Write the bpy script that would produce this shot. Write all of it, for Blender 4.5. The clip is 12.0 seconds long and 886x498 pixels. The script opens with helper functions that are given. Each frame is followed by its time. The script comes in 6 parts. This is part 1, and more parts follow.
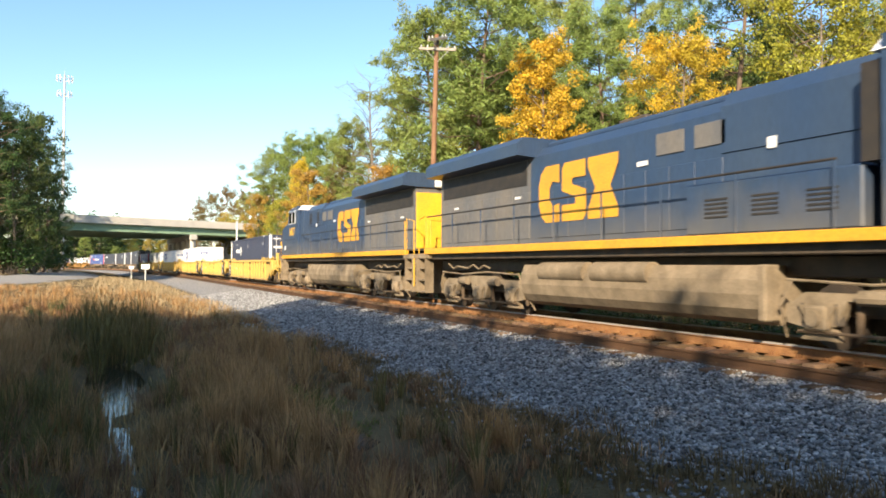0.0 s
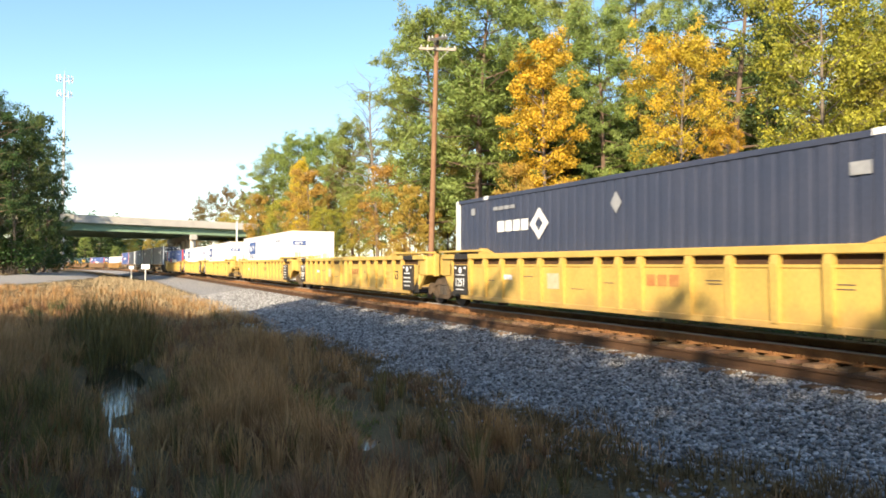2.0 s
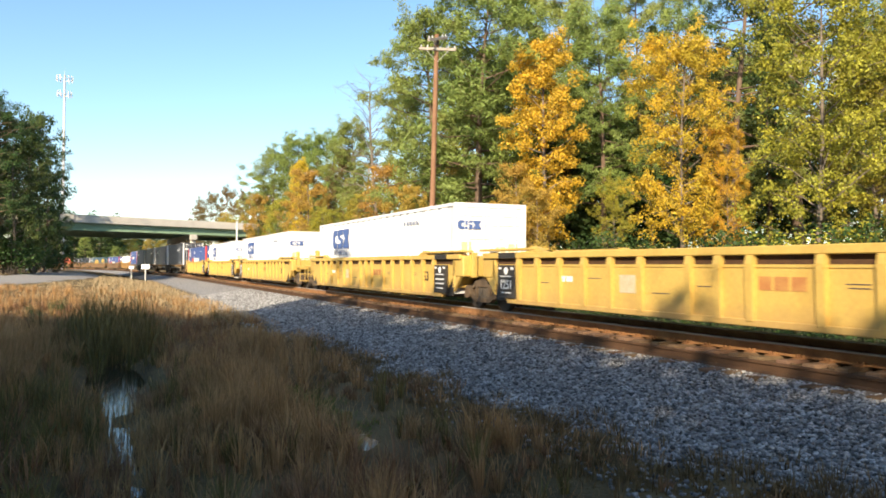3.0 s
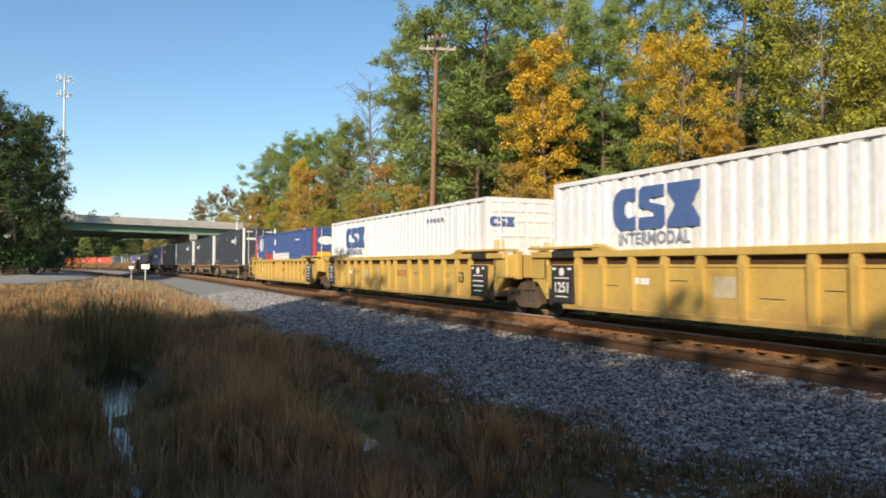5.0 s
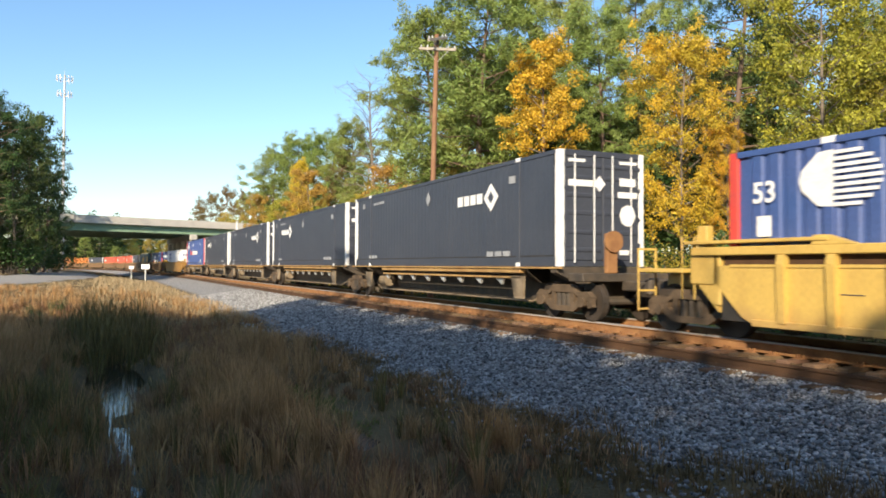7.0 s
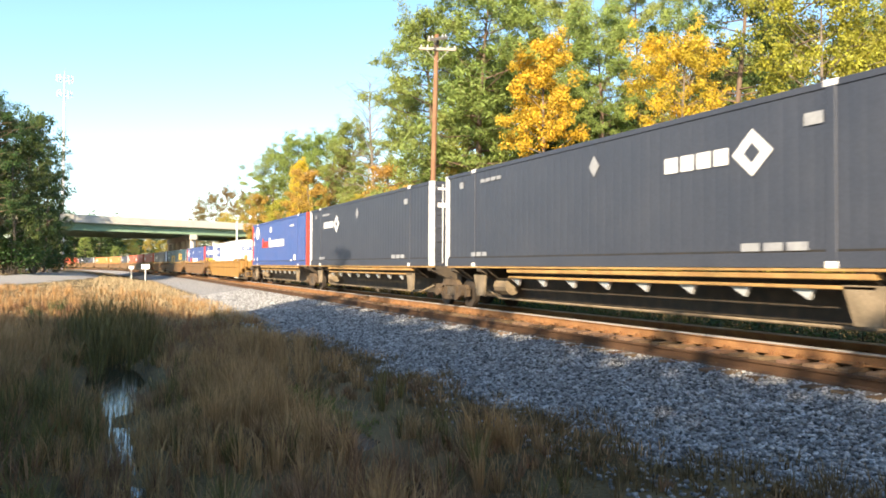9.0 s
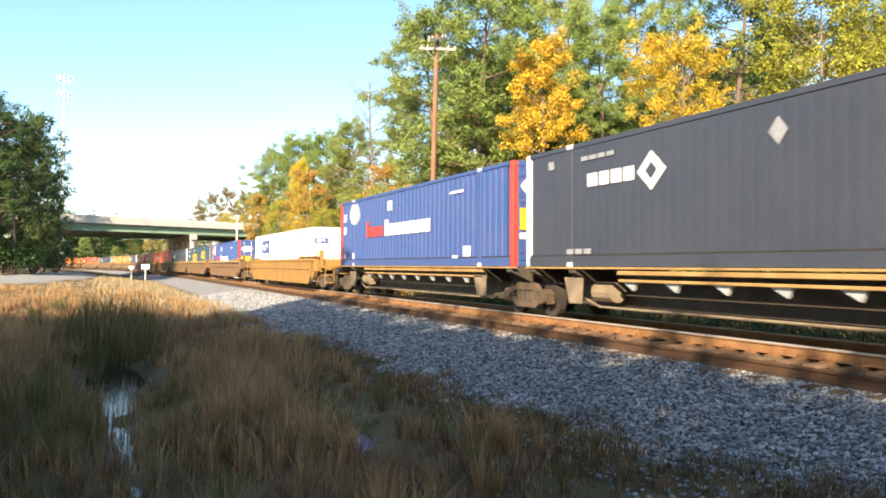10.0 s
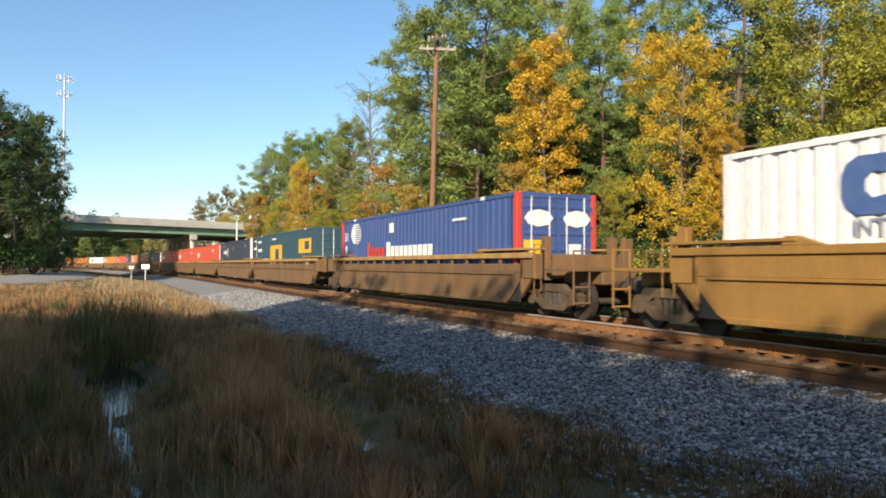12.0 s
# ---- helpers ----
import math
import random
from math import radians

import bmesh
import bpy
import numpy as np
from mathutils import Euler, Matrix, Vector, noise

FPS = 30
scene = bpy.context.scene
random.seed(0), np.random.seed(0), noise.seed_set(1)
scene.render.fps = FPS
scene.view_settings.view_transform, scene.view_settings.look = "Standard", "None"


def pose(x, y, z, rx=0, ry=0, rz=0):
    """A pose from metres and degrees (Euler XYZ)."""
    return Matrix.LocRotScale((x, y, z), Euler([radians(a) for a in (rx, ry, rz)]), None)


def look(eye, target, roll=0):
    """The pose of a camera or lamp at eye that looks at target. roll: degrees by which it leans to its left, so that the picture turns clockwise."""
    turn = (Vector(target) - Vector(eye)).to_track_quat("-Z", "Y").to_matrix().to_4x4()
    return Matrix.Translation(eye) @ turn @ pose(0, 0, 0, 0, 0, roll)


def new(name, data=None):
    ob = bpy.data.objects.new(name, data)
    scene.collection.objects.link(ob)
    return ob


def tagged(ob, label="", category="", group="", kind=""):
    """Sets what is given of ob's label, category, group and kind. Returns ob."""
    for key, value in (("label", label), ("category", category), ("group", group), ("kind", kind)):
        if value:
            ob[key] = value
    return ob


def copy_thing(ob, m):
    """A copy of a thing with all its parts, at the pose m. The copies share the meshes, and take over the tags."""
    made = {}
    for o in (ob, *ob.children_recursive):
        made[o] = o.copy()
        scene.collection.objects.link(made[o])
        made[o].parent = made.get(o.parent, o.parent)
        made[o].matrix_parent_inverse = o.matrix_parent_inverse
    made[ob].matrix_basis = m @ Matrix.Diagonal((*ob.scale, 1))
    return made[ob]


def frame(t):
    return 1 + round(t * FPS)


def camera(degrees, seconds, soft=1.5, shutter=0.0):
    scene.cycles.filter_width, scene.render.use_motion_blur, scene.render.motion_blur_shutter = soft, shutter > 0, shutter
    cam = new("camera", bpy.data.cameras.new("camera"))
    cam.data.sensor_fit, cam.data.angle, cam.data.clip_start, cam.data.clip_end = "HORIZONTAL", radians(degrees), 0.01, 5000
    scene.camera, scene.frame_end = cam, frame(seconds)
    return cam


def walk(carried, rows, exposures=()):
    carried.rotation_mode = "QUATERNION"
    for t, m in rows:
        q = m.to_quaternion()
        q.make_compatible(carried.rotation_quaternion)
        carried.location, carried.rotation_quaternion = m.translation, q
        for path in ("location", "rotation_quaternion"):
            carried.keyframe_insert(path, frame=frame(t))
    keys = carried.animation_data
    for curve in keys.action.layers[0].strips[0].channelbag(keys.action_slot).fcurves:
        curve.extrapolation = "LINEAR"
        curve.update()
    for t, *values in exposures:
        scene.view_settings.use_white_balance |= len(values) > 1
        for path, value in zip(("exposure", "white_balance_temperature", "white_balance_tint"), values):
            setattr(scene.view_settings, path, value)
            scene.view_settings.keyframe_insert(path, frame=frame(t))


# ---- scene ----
cam = camera(61.175, 12.0, soft=1.75, shutter=0.1)
EYE = (-11.474, 0.0, 1.318)
VIEW = Matrix.Translation(EYE) @ Euler((0, 0, radians(-24.52))).to_matrix().to_4x4() @ Euler((radians(91.27), 0, 0)).to_matrix().to_4x4() @ pose(0, 0, 0, 0, 0, 0.243)
walk(cam, [(0, VIEW), (12, VIEW)],
     exposures=[(0, 1.0, 6950, 11), (1.5, 1.05, 7000, 11), (2.6, 1.0, 7000, 11), (3.4, 0.68, 6800, 10), (4.8, 0.20, 6500, 10), (6.3, 0.36, 6500, 10),
                (7.2, 0.8, 6700, 10), (8.8, 1.38, 7000, 11), (10.5, 1.3, 6950, 11), (11.2, 0.85, 6800, 10), (12, 0.40, 6600, 10)])

# ---- world and sun ----
SUN_EL, SUN_AZ = 25.5, 222.0          # azimuth from +y, clockwise: where the sun stands
world = bpy.data.worlds.new("world")
scene.world = world
world.use_nodes = True
wn = world.node_tree.nodes
sky = wn.new("ShaderNodeTexSky")
sky.sky_type, sky.sun_disc = "NISHITA", False
sky.sun_elevation, sky.sun_rotation = radians(SUN_EL), radians(SUN_AZ)
sky.air_density, sky.dust_density, sky.ozone_density = 1.0, 0.5, 2.6
tint = wn.new("ShaderNodeHueSaturation")
tint.inputs["Hue"].default_value, tint.inputs["Saturation"].default_value = 0.497, 1.10
world.node_tree.links.new(sky.outputs[0], tint.inputs["Color"])
world.node_tree.links.new(tint.outputs[0], wn["Background"].inputs[0])
wn["Background"].inputs[1].default_value = 0.135
sun = new("sun", bpy.data.lights.new("sun", "SUN"))
sun.data.energy, sun.data.angle, sun.data.color = 5.0, radians(0.53), (1.0, 0.865, 0.67)
_a, _e = radians(SUN_AZ), radians(SUN_EL)
sun.matrix_world = look((0, 0, 60), (-math.sin(_a) * math.cos(_e), -math.cos(_a) * math.cos(_e), 60 - math.sin(_e)))


# ---- materials ----
def mat(name, base, rough=0.6, metal=0.0, second=None, scale=4.0, amount=0.5, fine=40.0, bump=0.15, spec=0.5,
        rnd=0.0, streak=0.0, through_light=0.0):
    """Two-scale varied surface: base and second colour mixed by large noise, fine grain, bump; rnd: change from piece to piece."""
    m = bpy.data.materials.new(name)
    m.use_nodes = True
    nt = m.node_tree
    n, l = nt.nodes, nt.links
    p = n["Principled BSDF"]
    tc = n.new("ShaderNodeTexCoord")
    big, small = n.new("ShaderNodeTexNoise"), n.new("ShaderNodeTexNoise")
    mp = n.new("ShaderNodeMapping")
    l.new(tc.outputs["Object"], mp.inputs[0])
    if streak:
        mp.inputs["Scale"].default_value = (1, 1, streak)
    for t, s, d in ((big, scale, 5), (small, fine, 3)):
        t.inputs["Scale"].default_value, t.inputs["Detail"].default_value = s, d
        l.new(mp.outputs[0], t.inputs["Vector"])
    ramp = n.new("ShaderNodeValToRGB")
    ramp.color_ramp.elements[0].position, ramp.color_ramp.elements[1].position = 0.5 - 0.25 * amount - 0.02, 0.5 + 0.3
    sec = second or tuple(c * 0.7 for c in base)
    ramp.color_ramp.elements[0].color, ramp.color_ramp.elements[1].color = (*base, 1), (*sec, 1)
    l.new(big.outputs[0], ramp.inputs[0])
    mul = n.new("ShaderNodeMix")
    mul.data_type, mul.blend_type = "RGBA", "MULTIPLY"
    mul.inputs[0].default_value = 0.55
    gr = n.new("ShaderNodeMapRange")
    gr.inputs[1].default_value, gr.inputs[2].default_value = 0.3, 0.7
    gr.inputs[3].default_value, gr.inputs[4].default_value = 0.72, 1.15
    l.new(small.outputs[0], gr.inputs[0])
    l.new(ramp.outputs[0], mul.inputs[6])
    l.new(gr.outputs[0], mul.inputs[7])
    out = mul.outputs[2]
    if rnd:
        hs = n.new("ShaderNodeHueSaturation")
        geo, mr = n.new("ShaderNodeNewGeometry"), n.new("ShaderNodeMapRange")
        oi, ad = n.new("ShaderNodeObjectInfo"), n.new("ShaderNodeMath")
        ad.operation = "FRACT"
        a2 = n.new("ShaderNodeMath")
        l.new(geo.outputs["Random Per Island"], a2.inputs[0])
        l.new(oi.outputs["Random"], a2.inputs[1])
        l.new(a2.outputs[0], ad.inputs[0])
        l.new(ad.outputs[0], mr.inputs[0])
        mr.inputs[3].default_value, mr.inputs[4].default_value = 1 - rnd, 1 + rnd
        l.new(mr.outputs[0], hs.inputs["Value"])
        mr2 = n.new("ShaderNodeMapRange")
        l.new(oi.outputs["Random"], mr2.inputs[0])
        mr2.inputs[3].default_value, mr2.inputs[4].default_value = 0.5 - rnd * 0.04, 0.5 + rnd * 0.04
        l.new(mr2.outputs[0], hs.inputs["Hue"])
        l.new(out, hs.inputs["Color"])
        out = hs.outputs[0]
    l.new(out, p.inputs["Base Color"])
    p.inputs["Roughness"].default_value, p.inputs["Metallic"].default_value = rough, metal
    p.inputs["Specular IOR Level"].default_value = spec
    if bump:
        b = n.new("ShaderNodeBump")
        b.inputs["Strength"].default_value, b.inputs["Distance"].default_value = bump, 0.02
        l.new(small.outputs[0], b.inputs["Height"])
        l.new(b.outputs[0], p.inputs["Normal"])
    if through_light:
        tr, mix = n.new("ShaderNodeBsdfTranslucent"), n.new("ShaderNodeMixShader")
        mix.inputs[0].default_value = through_light
        l.new(out, tr.inputs[0])
        l.new(p.outputs[0], mix.inputs[1])
        l.new(tr.outputs[0], mix.inputs[2])
        l.new(mix.outputs[0], n["Material Output"].inputs[0])
    return m


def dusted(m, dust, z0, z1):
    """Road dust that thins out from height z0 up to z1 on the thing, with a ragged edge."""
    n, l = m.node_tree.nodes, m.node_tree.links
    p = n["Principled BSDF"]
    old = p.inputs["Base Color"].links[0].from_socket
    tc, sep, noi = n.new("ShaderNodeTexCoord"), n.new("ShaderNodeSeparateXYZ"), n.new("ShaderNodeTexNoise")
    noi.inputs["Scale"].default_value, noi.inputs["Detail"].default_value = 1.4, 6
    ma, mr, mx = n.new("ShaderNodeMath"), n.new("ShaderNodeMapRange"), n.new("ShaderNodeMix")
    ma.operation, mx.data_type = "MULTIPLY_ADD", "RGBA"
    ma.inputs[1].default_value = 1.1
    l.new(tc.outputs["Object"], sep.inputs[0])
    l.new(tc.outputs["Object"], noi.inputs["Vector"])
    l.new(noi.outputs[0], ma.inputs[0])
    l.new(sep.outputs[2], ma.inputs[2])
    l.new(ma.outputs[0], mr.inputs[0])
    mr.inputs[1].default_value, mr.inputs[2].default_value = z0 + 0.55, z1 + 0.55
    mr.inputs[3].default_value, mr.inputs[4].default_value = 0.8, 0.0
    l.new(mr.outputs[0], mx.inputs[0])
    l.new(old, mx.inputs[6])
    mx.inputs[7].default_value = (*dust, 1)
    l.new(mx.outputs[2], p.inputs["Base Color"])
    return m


YELLOW = mat("aged_yellow_paint", (0.62, 0.415, 0.105), 0.55, 0, (0.47, 0.30, 0.075), 1.6, 0.5, 30, 0.08, streak=0.35)
dusted(YELLOW, (0.36, 0.22, 0.085), 0.2, 0.75)
WELL_GOLD = mat("golden_brown_paint", (0.35, 0.19, 0.045), 0.65, 0, (0.26, 0.13, 0.035), 1.8, 0.6, 25, 0.1, streak=0.4)
WELL_BROWN = mat("rusty_brown_paint", (0.225, 0.125, 0.052), 0.75, 0, (0.12, 0.07, 0.035), 1.8, 0.7, 25, 0.12, streak=0.4)
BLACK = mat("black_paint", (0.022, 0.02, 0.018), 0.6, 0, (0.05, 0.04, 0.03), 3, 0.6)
GRIME = mat("road_dust_on_steel", (0.31, 0.24, 0.16), 0.85, 0, (0.13, 0.10, 0.065), 2.2, 0.7, 22, 0.25, 0.2)
DARKSTEEL = mat("dark_greasy_steel", (0.055, 0.045, 0.036), 0.7, 0.1, (0.12, 0.09, 0.06), 3, 0.6)
BOGIE = mat("dark_dusty_cast_steel", (0.15, 0.105, 0.068), 0.85, 0, (0.07, 0.05, 0.033), 3, 0.7, 22, 0.25, 0.2)
RUST = mat("rusted_steel", (0.36, 0.185, 0.078), 0.8, 0.05, (0.21, 0.10, 0.048), 3, 0.7, 50, 0.25, 0.2)
# rust with partial shade mixed into its colour, for spare rail and slots
SHADED_RUST = mat("dark_brown_rust", (0.105, 0.056, 0.03), 0.85, 0.0, (0.065, 0.037, 0.022), 3, 0.7, 50, 0.3, 0.2)
SPINE_EDGE = mat("faded_ochre_edge", (0.46, 0.29, 0.11), 0.7, 0, (0.28, 0.15, 0.06), 2, 0.7, 25, 0.1, 0.3)
RAILTOP = mat("worn_rail_head", (0.42, 0.38, 0.35), 0.55, 0.15, (0.33, 0.28, 0.24), 2, 0.5)
NAVY = mat("navy_container_paint", (0.040, 0.050, 0.085), 0.5, 0, (0.055, 0.062, 0.095), 0.9, 0.6, 20, 0.04)
CHARCOAL = mat("charcoal_container_paint", (0.044, 0.051, 0.070), 0.5, 0, (0.056, 0.062, 0.080), 0.9, 0.6, 20, 0.04)
BLUE = mat("blue_container_paint", (0.045, 0.092, 0.26), 0.5, 0, (0.07, 0.10, 0.26), 0.9, 0.6, 20, 0.04)
WHITE = mat("white_container_paint", (0.83, 0.83, 0.83), 0.5, 0, (0.72, 0.71, 0.69), 0.8, 0.4, 20, 0.03, streak=0.3)
DECAL = mat("white_decal", (0.82, 0.82, 0.80), 0.5, 0, (0.70, 0.70, 0.68), 6, 0.3, bump=0)
DECAL_WORN = mat("worn_white_stencil", (0.36, 0.37, 0.38), 0.7, 0, (0.24, 0.25, 0.27), 3, 0.7, 12, 0, 0.2)
RED = mat("red_decal", (0.62, 0.06, 0.04), 0.5, 0, (0.5, 0.06, 0.05), 4, 0.4, bump=0)
REDBOX = mat("red_container_paint", (0.66, 0.10, 0.045), 0.5, 0, (0.55, 0.10, 0.06), 1, 0.5, 20, 0.04)
ORANGEBOX = mat("orange_container_paint", (0.72, 0.24, 0.05), 0.5, 0, (0.6, 0.2, 0.06), 1, 0.5, 20, 0.04)
TEAL = mat("dark_teal_container_paint", (0.035, 0.085, 0.115), 0.5, 0, (0.045, 0.095, 0.12), 1, 0.5, 20, 0.04)
STRIPE = mat("golden_yellow_paint", (0.74, 0.37, 0.03), 0.5, 0, (0.58, 0.28, 0.035), 1.5, 0.6, 20, 0.04)
WHEELSTEEL = mat("grimy_wheel_steel", (0.035, 0.028, 0.022), 0.7, 0.1, (0.07, 0.05, 0.035), 3, 0.6)
UNDERCAR_SHADE = mat("dark_dead_weeds", (0.03, 0.024, 0.014), 0.9, 0, (0.022, 0.021, 0.011), 0.5, 0.8, 8, 0, 0.1, rnd=0.5)
SIGNYELLOW = mat("bright_yellow_paint", (0.80, 0.46, 0.03), 0.5, 0, (0.66, 0.36, 0.04), 2, 0.5, 20, 0.04)
LOGOBLUE = mat("blue_decal", (0.07, 0.13, 0.33), 0.5, 0, (0.10, 0.16, 0.34), 4, 0.4, bump=0)
LOGOGREY = mat("faded_blue_grey_decal", (0.20, 0.24, 0.34), 0.6, 0, (0.34, 0.37, 0.44), 4, 0.5, bump=0)
CREAM = mat("weathered_cream_sticker", (0.55, 0.48, 0.33), 0.7, 0, (0.45, 0.37, 0.22), 5, 0.5, bump=0)
FADED_RED = mat("faded_rust_red_stencil", (0.42, 0.17, 0.055), 0.7, 0, (0.50, 0.27, 0.08), 6, 0.6, bump=0)
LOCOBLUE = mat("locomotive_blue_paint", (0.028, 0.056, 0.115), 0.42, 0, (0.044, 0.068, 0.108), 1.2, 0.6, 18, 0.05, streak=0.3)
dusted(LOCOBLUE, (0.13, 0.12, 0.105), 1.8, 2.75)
LOCOGREY = mat("dusty_grey_hood_paint", (0.17, 0.155, 0.135), 0.65, 0, (0.10, 0.11, 0.125), 1.2, 0.7, 18, 0.08, streak=0.4)
GLASS = mat("dark_cab_glass", (0.012, 0.013, 0.015), 0.05, 0, None, 2, 0.3, bump=0, spec=0.25)
GALV = mat("galvanised_steel", (0.62, 0.62, 0.60), 0.45, 0.4, (0.5, 0.5, 0.5), 3, 0.4, bump=0.05)
TIE = mat("weathered_creosote_wood", (0.14, 0.085, 0.05), 0.9, 0, (0.20, 0.13, 0.08), 3, 0.7, 60, 0.5, 0.2, rnd=0.35)
CONCRETE = mat("bridge_concrete", (0.70, 0.645, 0.555), 0.85, 0, (0.55, 0.50, 0.43), 0.35, 0.6, 8, 0.2, 0.2)
GREENSTEEL = mat("green_painted_girder", (0.27, 0.39, 0.25), 0.55, 0, (0.32, 0.42, 0.28), 0.5, 0.6, 8, 0.08)
POLEWOOD = mat("brown_treated_pole", (0.22, 0.115, 0.065), 0.85, 0, (0.30, 0.17, 0.10), 1.5, 0.6, 30, 0.3, 0.2)
ARMWOOD = mat("grey_weathered_arm_wood", (0.40, 0.35, 0.29), 0.85, 0, (0.28, 0.24, 0.19), 3, 0.6, 30, 0.2, 0.2)
BARK_PINE = mat("pine_bark", (0.20, 0.14, 0.10), 0.95, 0, (0.11, 0.075, 0.055), 3, 0.7, 18, 0.8, 0.1)
BARK_GREY = mat("grey_bark", (0.24, 0.20, 0.16), 0.95, 0, (0.13, 0.105, 0.085), 3, 0.7, 18, 0.6, 0.1)
PINE = mat("pine_needles", (0.195, 0.27, 0.065), 0.55, 0, (0.285, 0.32, 0.085), 0.35, 0.8, 9, 0, 0.3, rnd=0.4, through_light=0.2)
PINE_DARK = mat("dark_evergreen_leaves", (0.040, 0.085, 0.022), 0.55, 0, (0.07, 0.11, 0.03), 0.35, 0.8, 9, 0, 0.3, rnd=0.45, through_light=0.2)
LEAF_YELLOW = mat("yellow_autumn_leaves", (0.69, 0.45, 0.035), 0.55, 0, (0.56, 0.41, 0.05), 0.35, 0.8, 9, 0, 0.3, rnd=0.35, through_light=0.22)
LEAF_DARK = mat("deep_green_leaves", (0.065, 0.105, 0.025), 0.5, 0, (0.10, 0.125, 0.035), 0.35, 0.8, 9, 0, 0.3, rnd=0.45, through_light=0.15)
LEAF_GOLD = mat("golden_autumn_leaves", (0.69, 0.42, 0.033), 0.55, 0, (0.44, 0.38, 0.05), 0.45, 0.7, 9, 0, 0.3, rnd=0.35, through_light=0.25)
LEAF_ORANGE = mat("orange_autumn_leaves", (0.52, 0.30, 0.06), 0.6, 0, (0.40, 0.34, 0.07), 0.35, 0.8, 9, 0, 0.3, rnd=0.4, through_light=0.3)
LEAF_OLIVE = mat("yellow_green_leaves", (0.45, 0.37, 0.045), 0.55, 0, (0.20, 0.225, 0.04), 0.35, 0.8, 9, 0, 0.3, rnd=0.4, through_light=0.22)
LEAF_BROWN = mat("brown_oak_leaves", (0.23, 0.145, 0.06), 0.7, 0, (0.17, 0.13, 0.05), 0.35, 0.8, 9, 0, 0.2, rnd=0.4, through_light=0.25)
GRASS_TAN = mat("dry_tan_grass", (0.54, 0.335, 0.15), 0.8, 0, (0.33, 0.195, 0.085), 0.35, 0.8, 8, 0, 0.2, rnd=0.4, through_light=0.25)
STRAW = mat("sun_bleached_straw", (0.52, 0.41, 0.23), 0.8, 0, (0.34, 0.26, 0.14), 0.4, 0.8, 8, 0, 0.2, rnd=0.35, through_light=0.25)
GRASS_BROWN = mat("dead_brown_weeds", (0.35, 0.205, 0.105), 0.85, 0, (0.20, 0.12, 0.06), 0.5, 0.8, 8, 0, 0.2, rnd=0.45, through_light=0.2)
DARK_WEED = mat("dark_olive_weeds", (0.16, 0.12, 0.055), 0.85, 0, (0.22, 0.14, 0.065), 0.6, 0.8, 8, 0, 0.2, rnd=0.45, through_light=0.15)
MOSS = mat("bright_moss", (0.20, 0.23, 0.05), 0.85, 0, (0.13, 0.16, 0.04), 0.8, 0.8, 8, 0, 0.2, rnd=0.35, through_light=0.2)
GRASS_GREEN = mat("olive_rush_grass", (0.155, 0.145, 0.045), 0.7, 0, (0.20, 0.155, 0.06), 0.5, 0.8, 8, 0, 0.2, rnd=0.4, through_light=0.25)
BALLAST = mat("grey_crushed_granite", (0.37, 0.365, 0.36), 0.9, 0, (0.14, 0.137, 0.135), 4, 0.8, 35, 0.4, 0.2, rnd=0.75)
DIRTY_BALLAST = mat("rust_stained_ballast", (0.15, 0.095, 0.055), 0.95, 0, (0.085, 0.055, 0.035), 4, 0.8, 35, 0.4, 0.1, rnd=0.5)


def water_mat():
    m = bpy.data.materials.new("ditch_water")
    m.use_nodes = True
    n, l = m.node_tree.nodes, m.node_tree.links
    p = n["Principled BSDF"]
    p.inputs["Base Color"].default_value = (0.018, 0.02, 0.016, 1)
    p.inputs["Roughness"].default_value, p.inputs["IOR"].default_value = 0.06, 1.33
    t, b = n.new("ShaderNodeTexNoise"), n.new("ShaderNodeBump")
    t.inputs["Scale"].default_value = 3.0
    b.inputs["Strength"].default_value, b.inputs["Distance"].default_value = 0.1, 0.02
    l.new(t.outputs[0], b.inputs["Height"])
    l.new(b.outputs[0], p.inputs["Normal"])
    return m


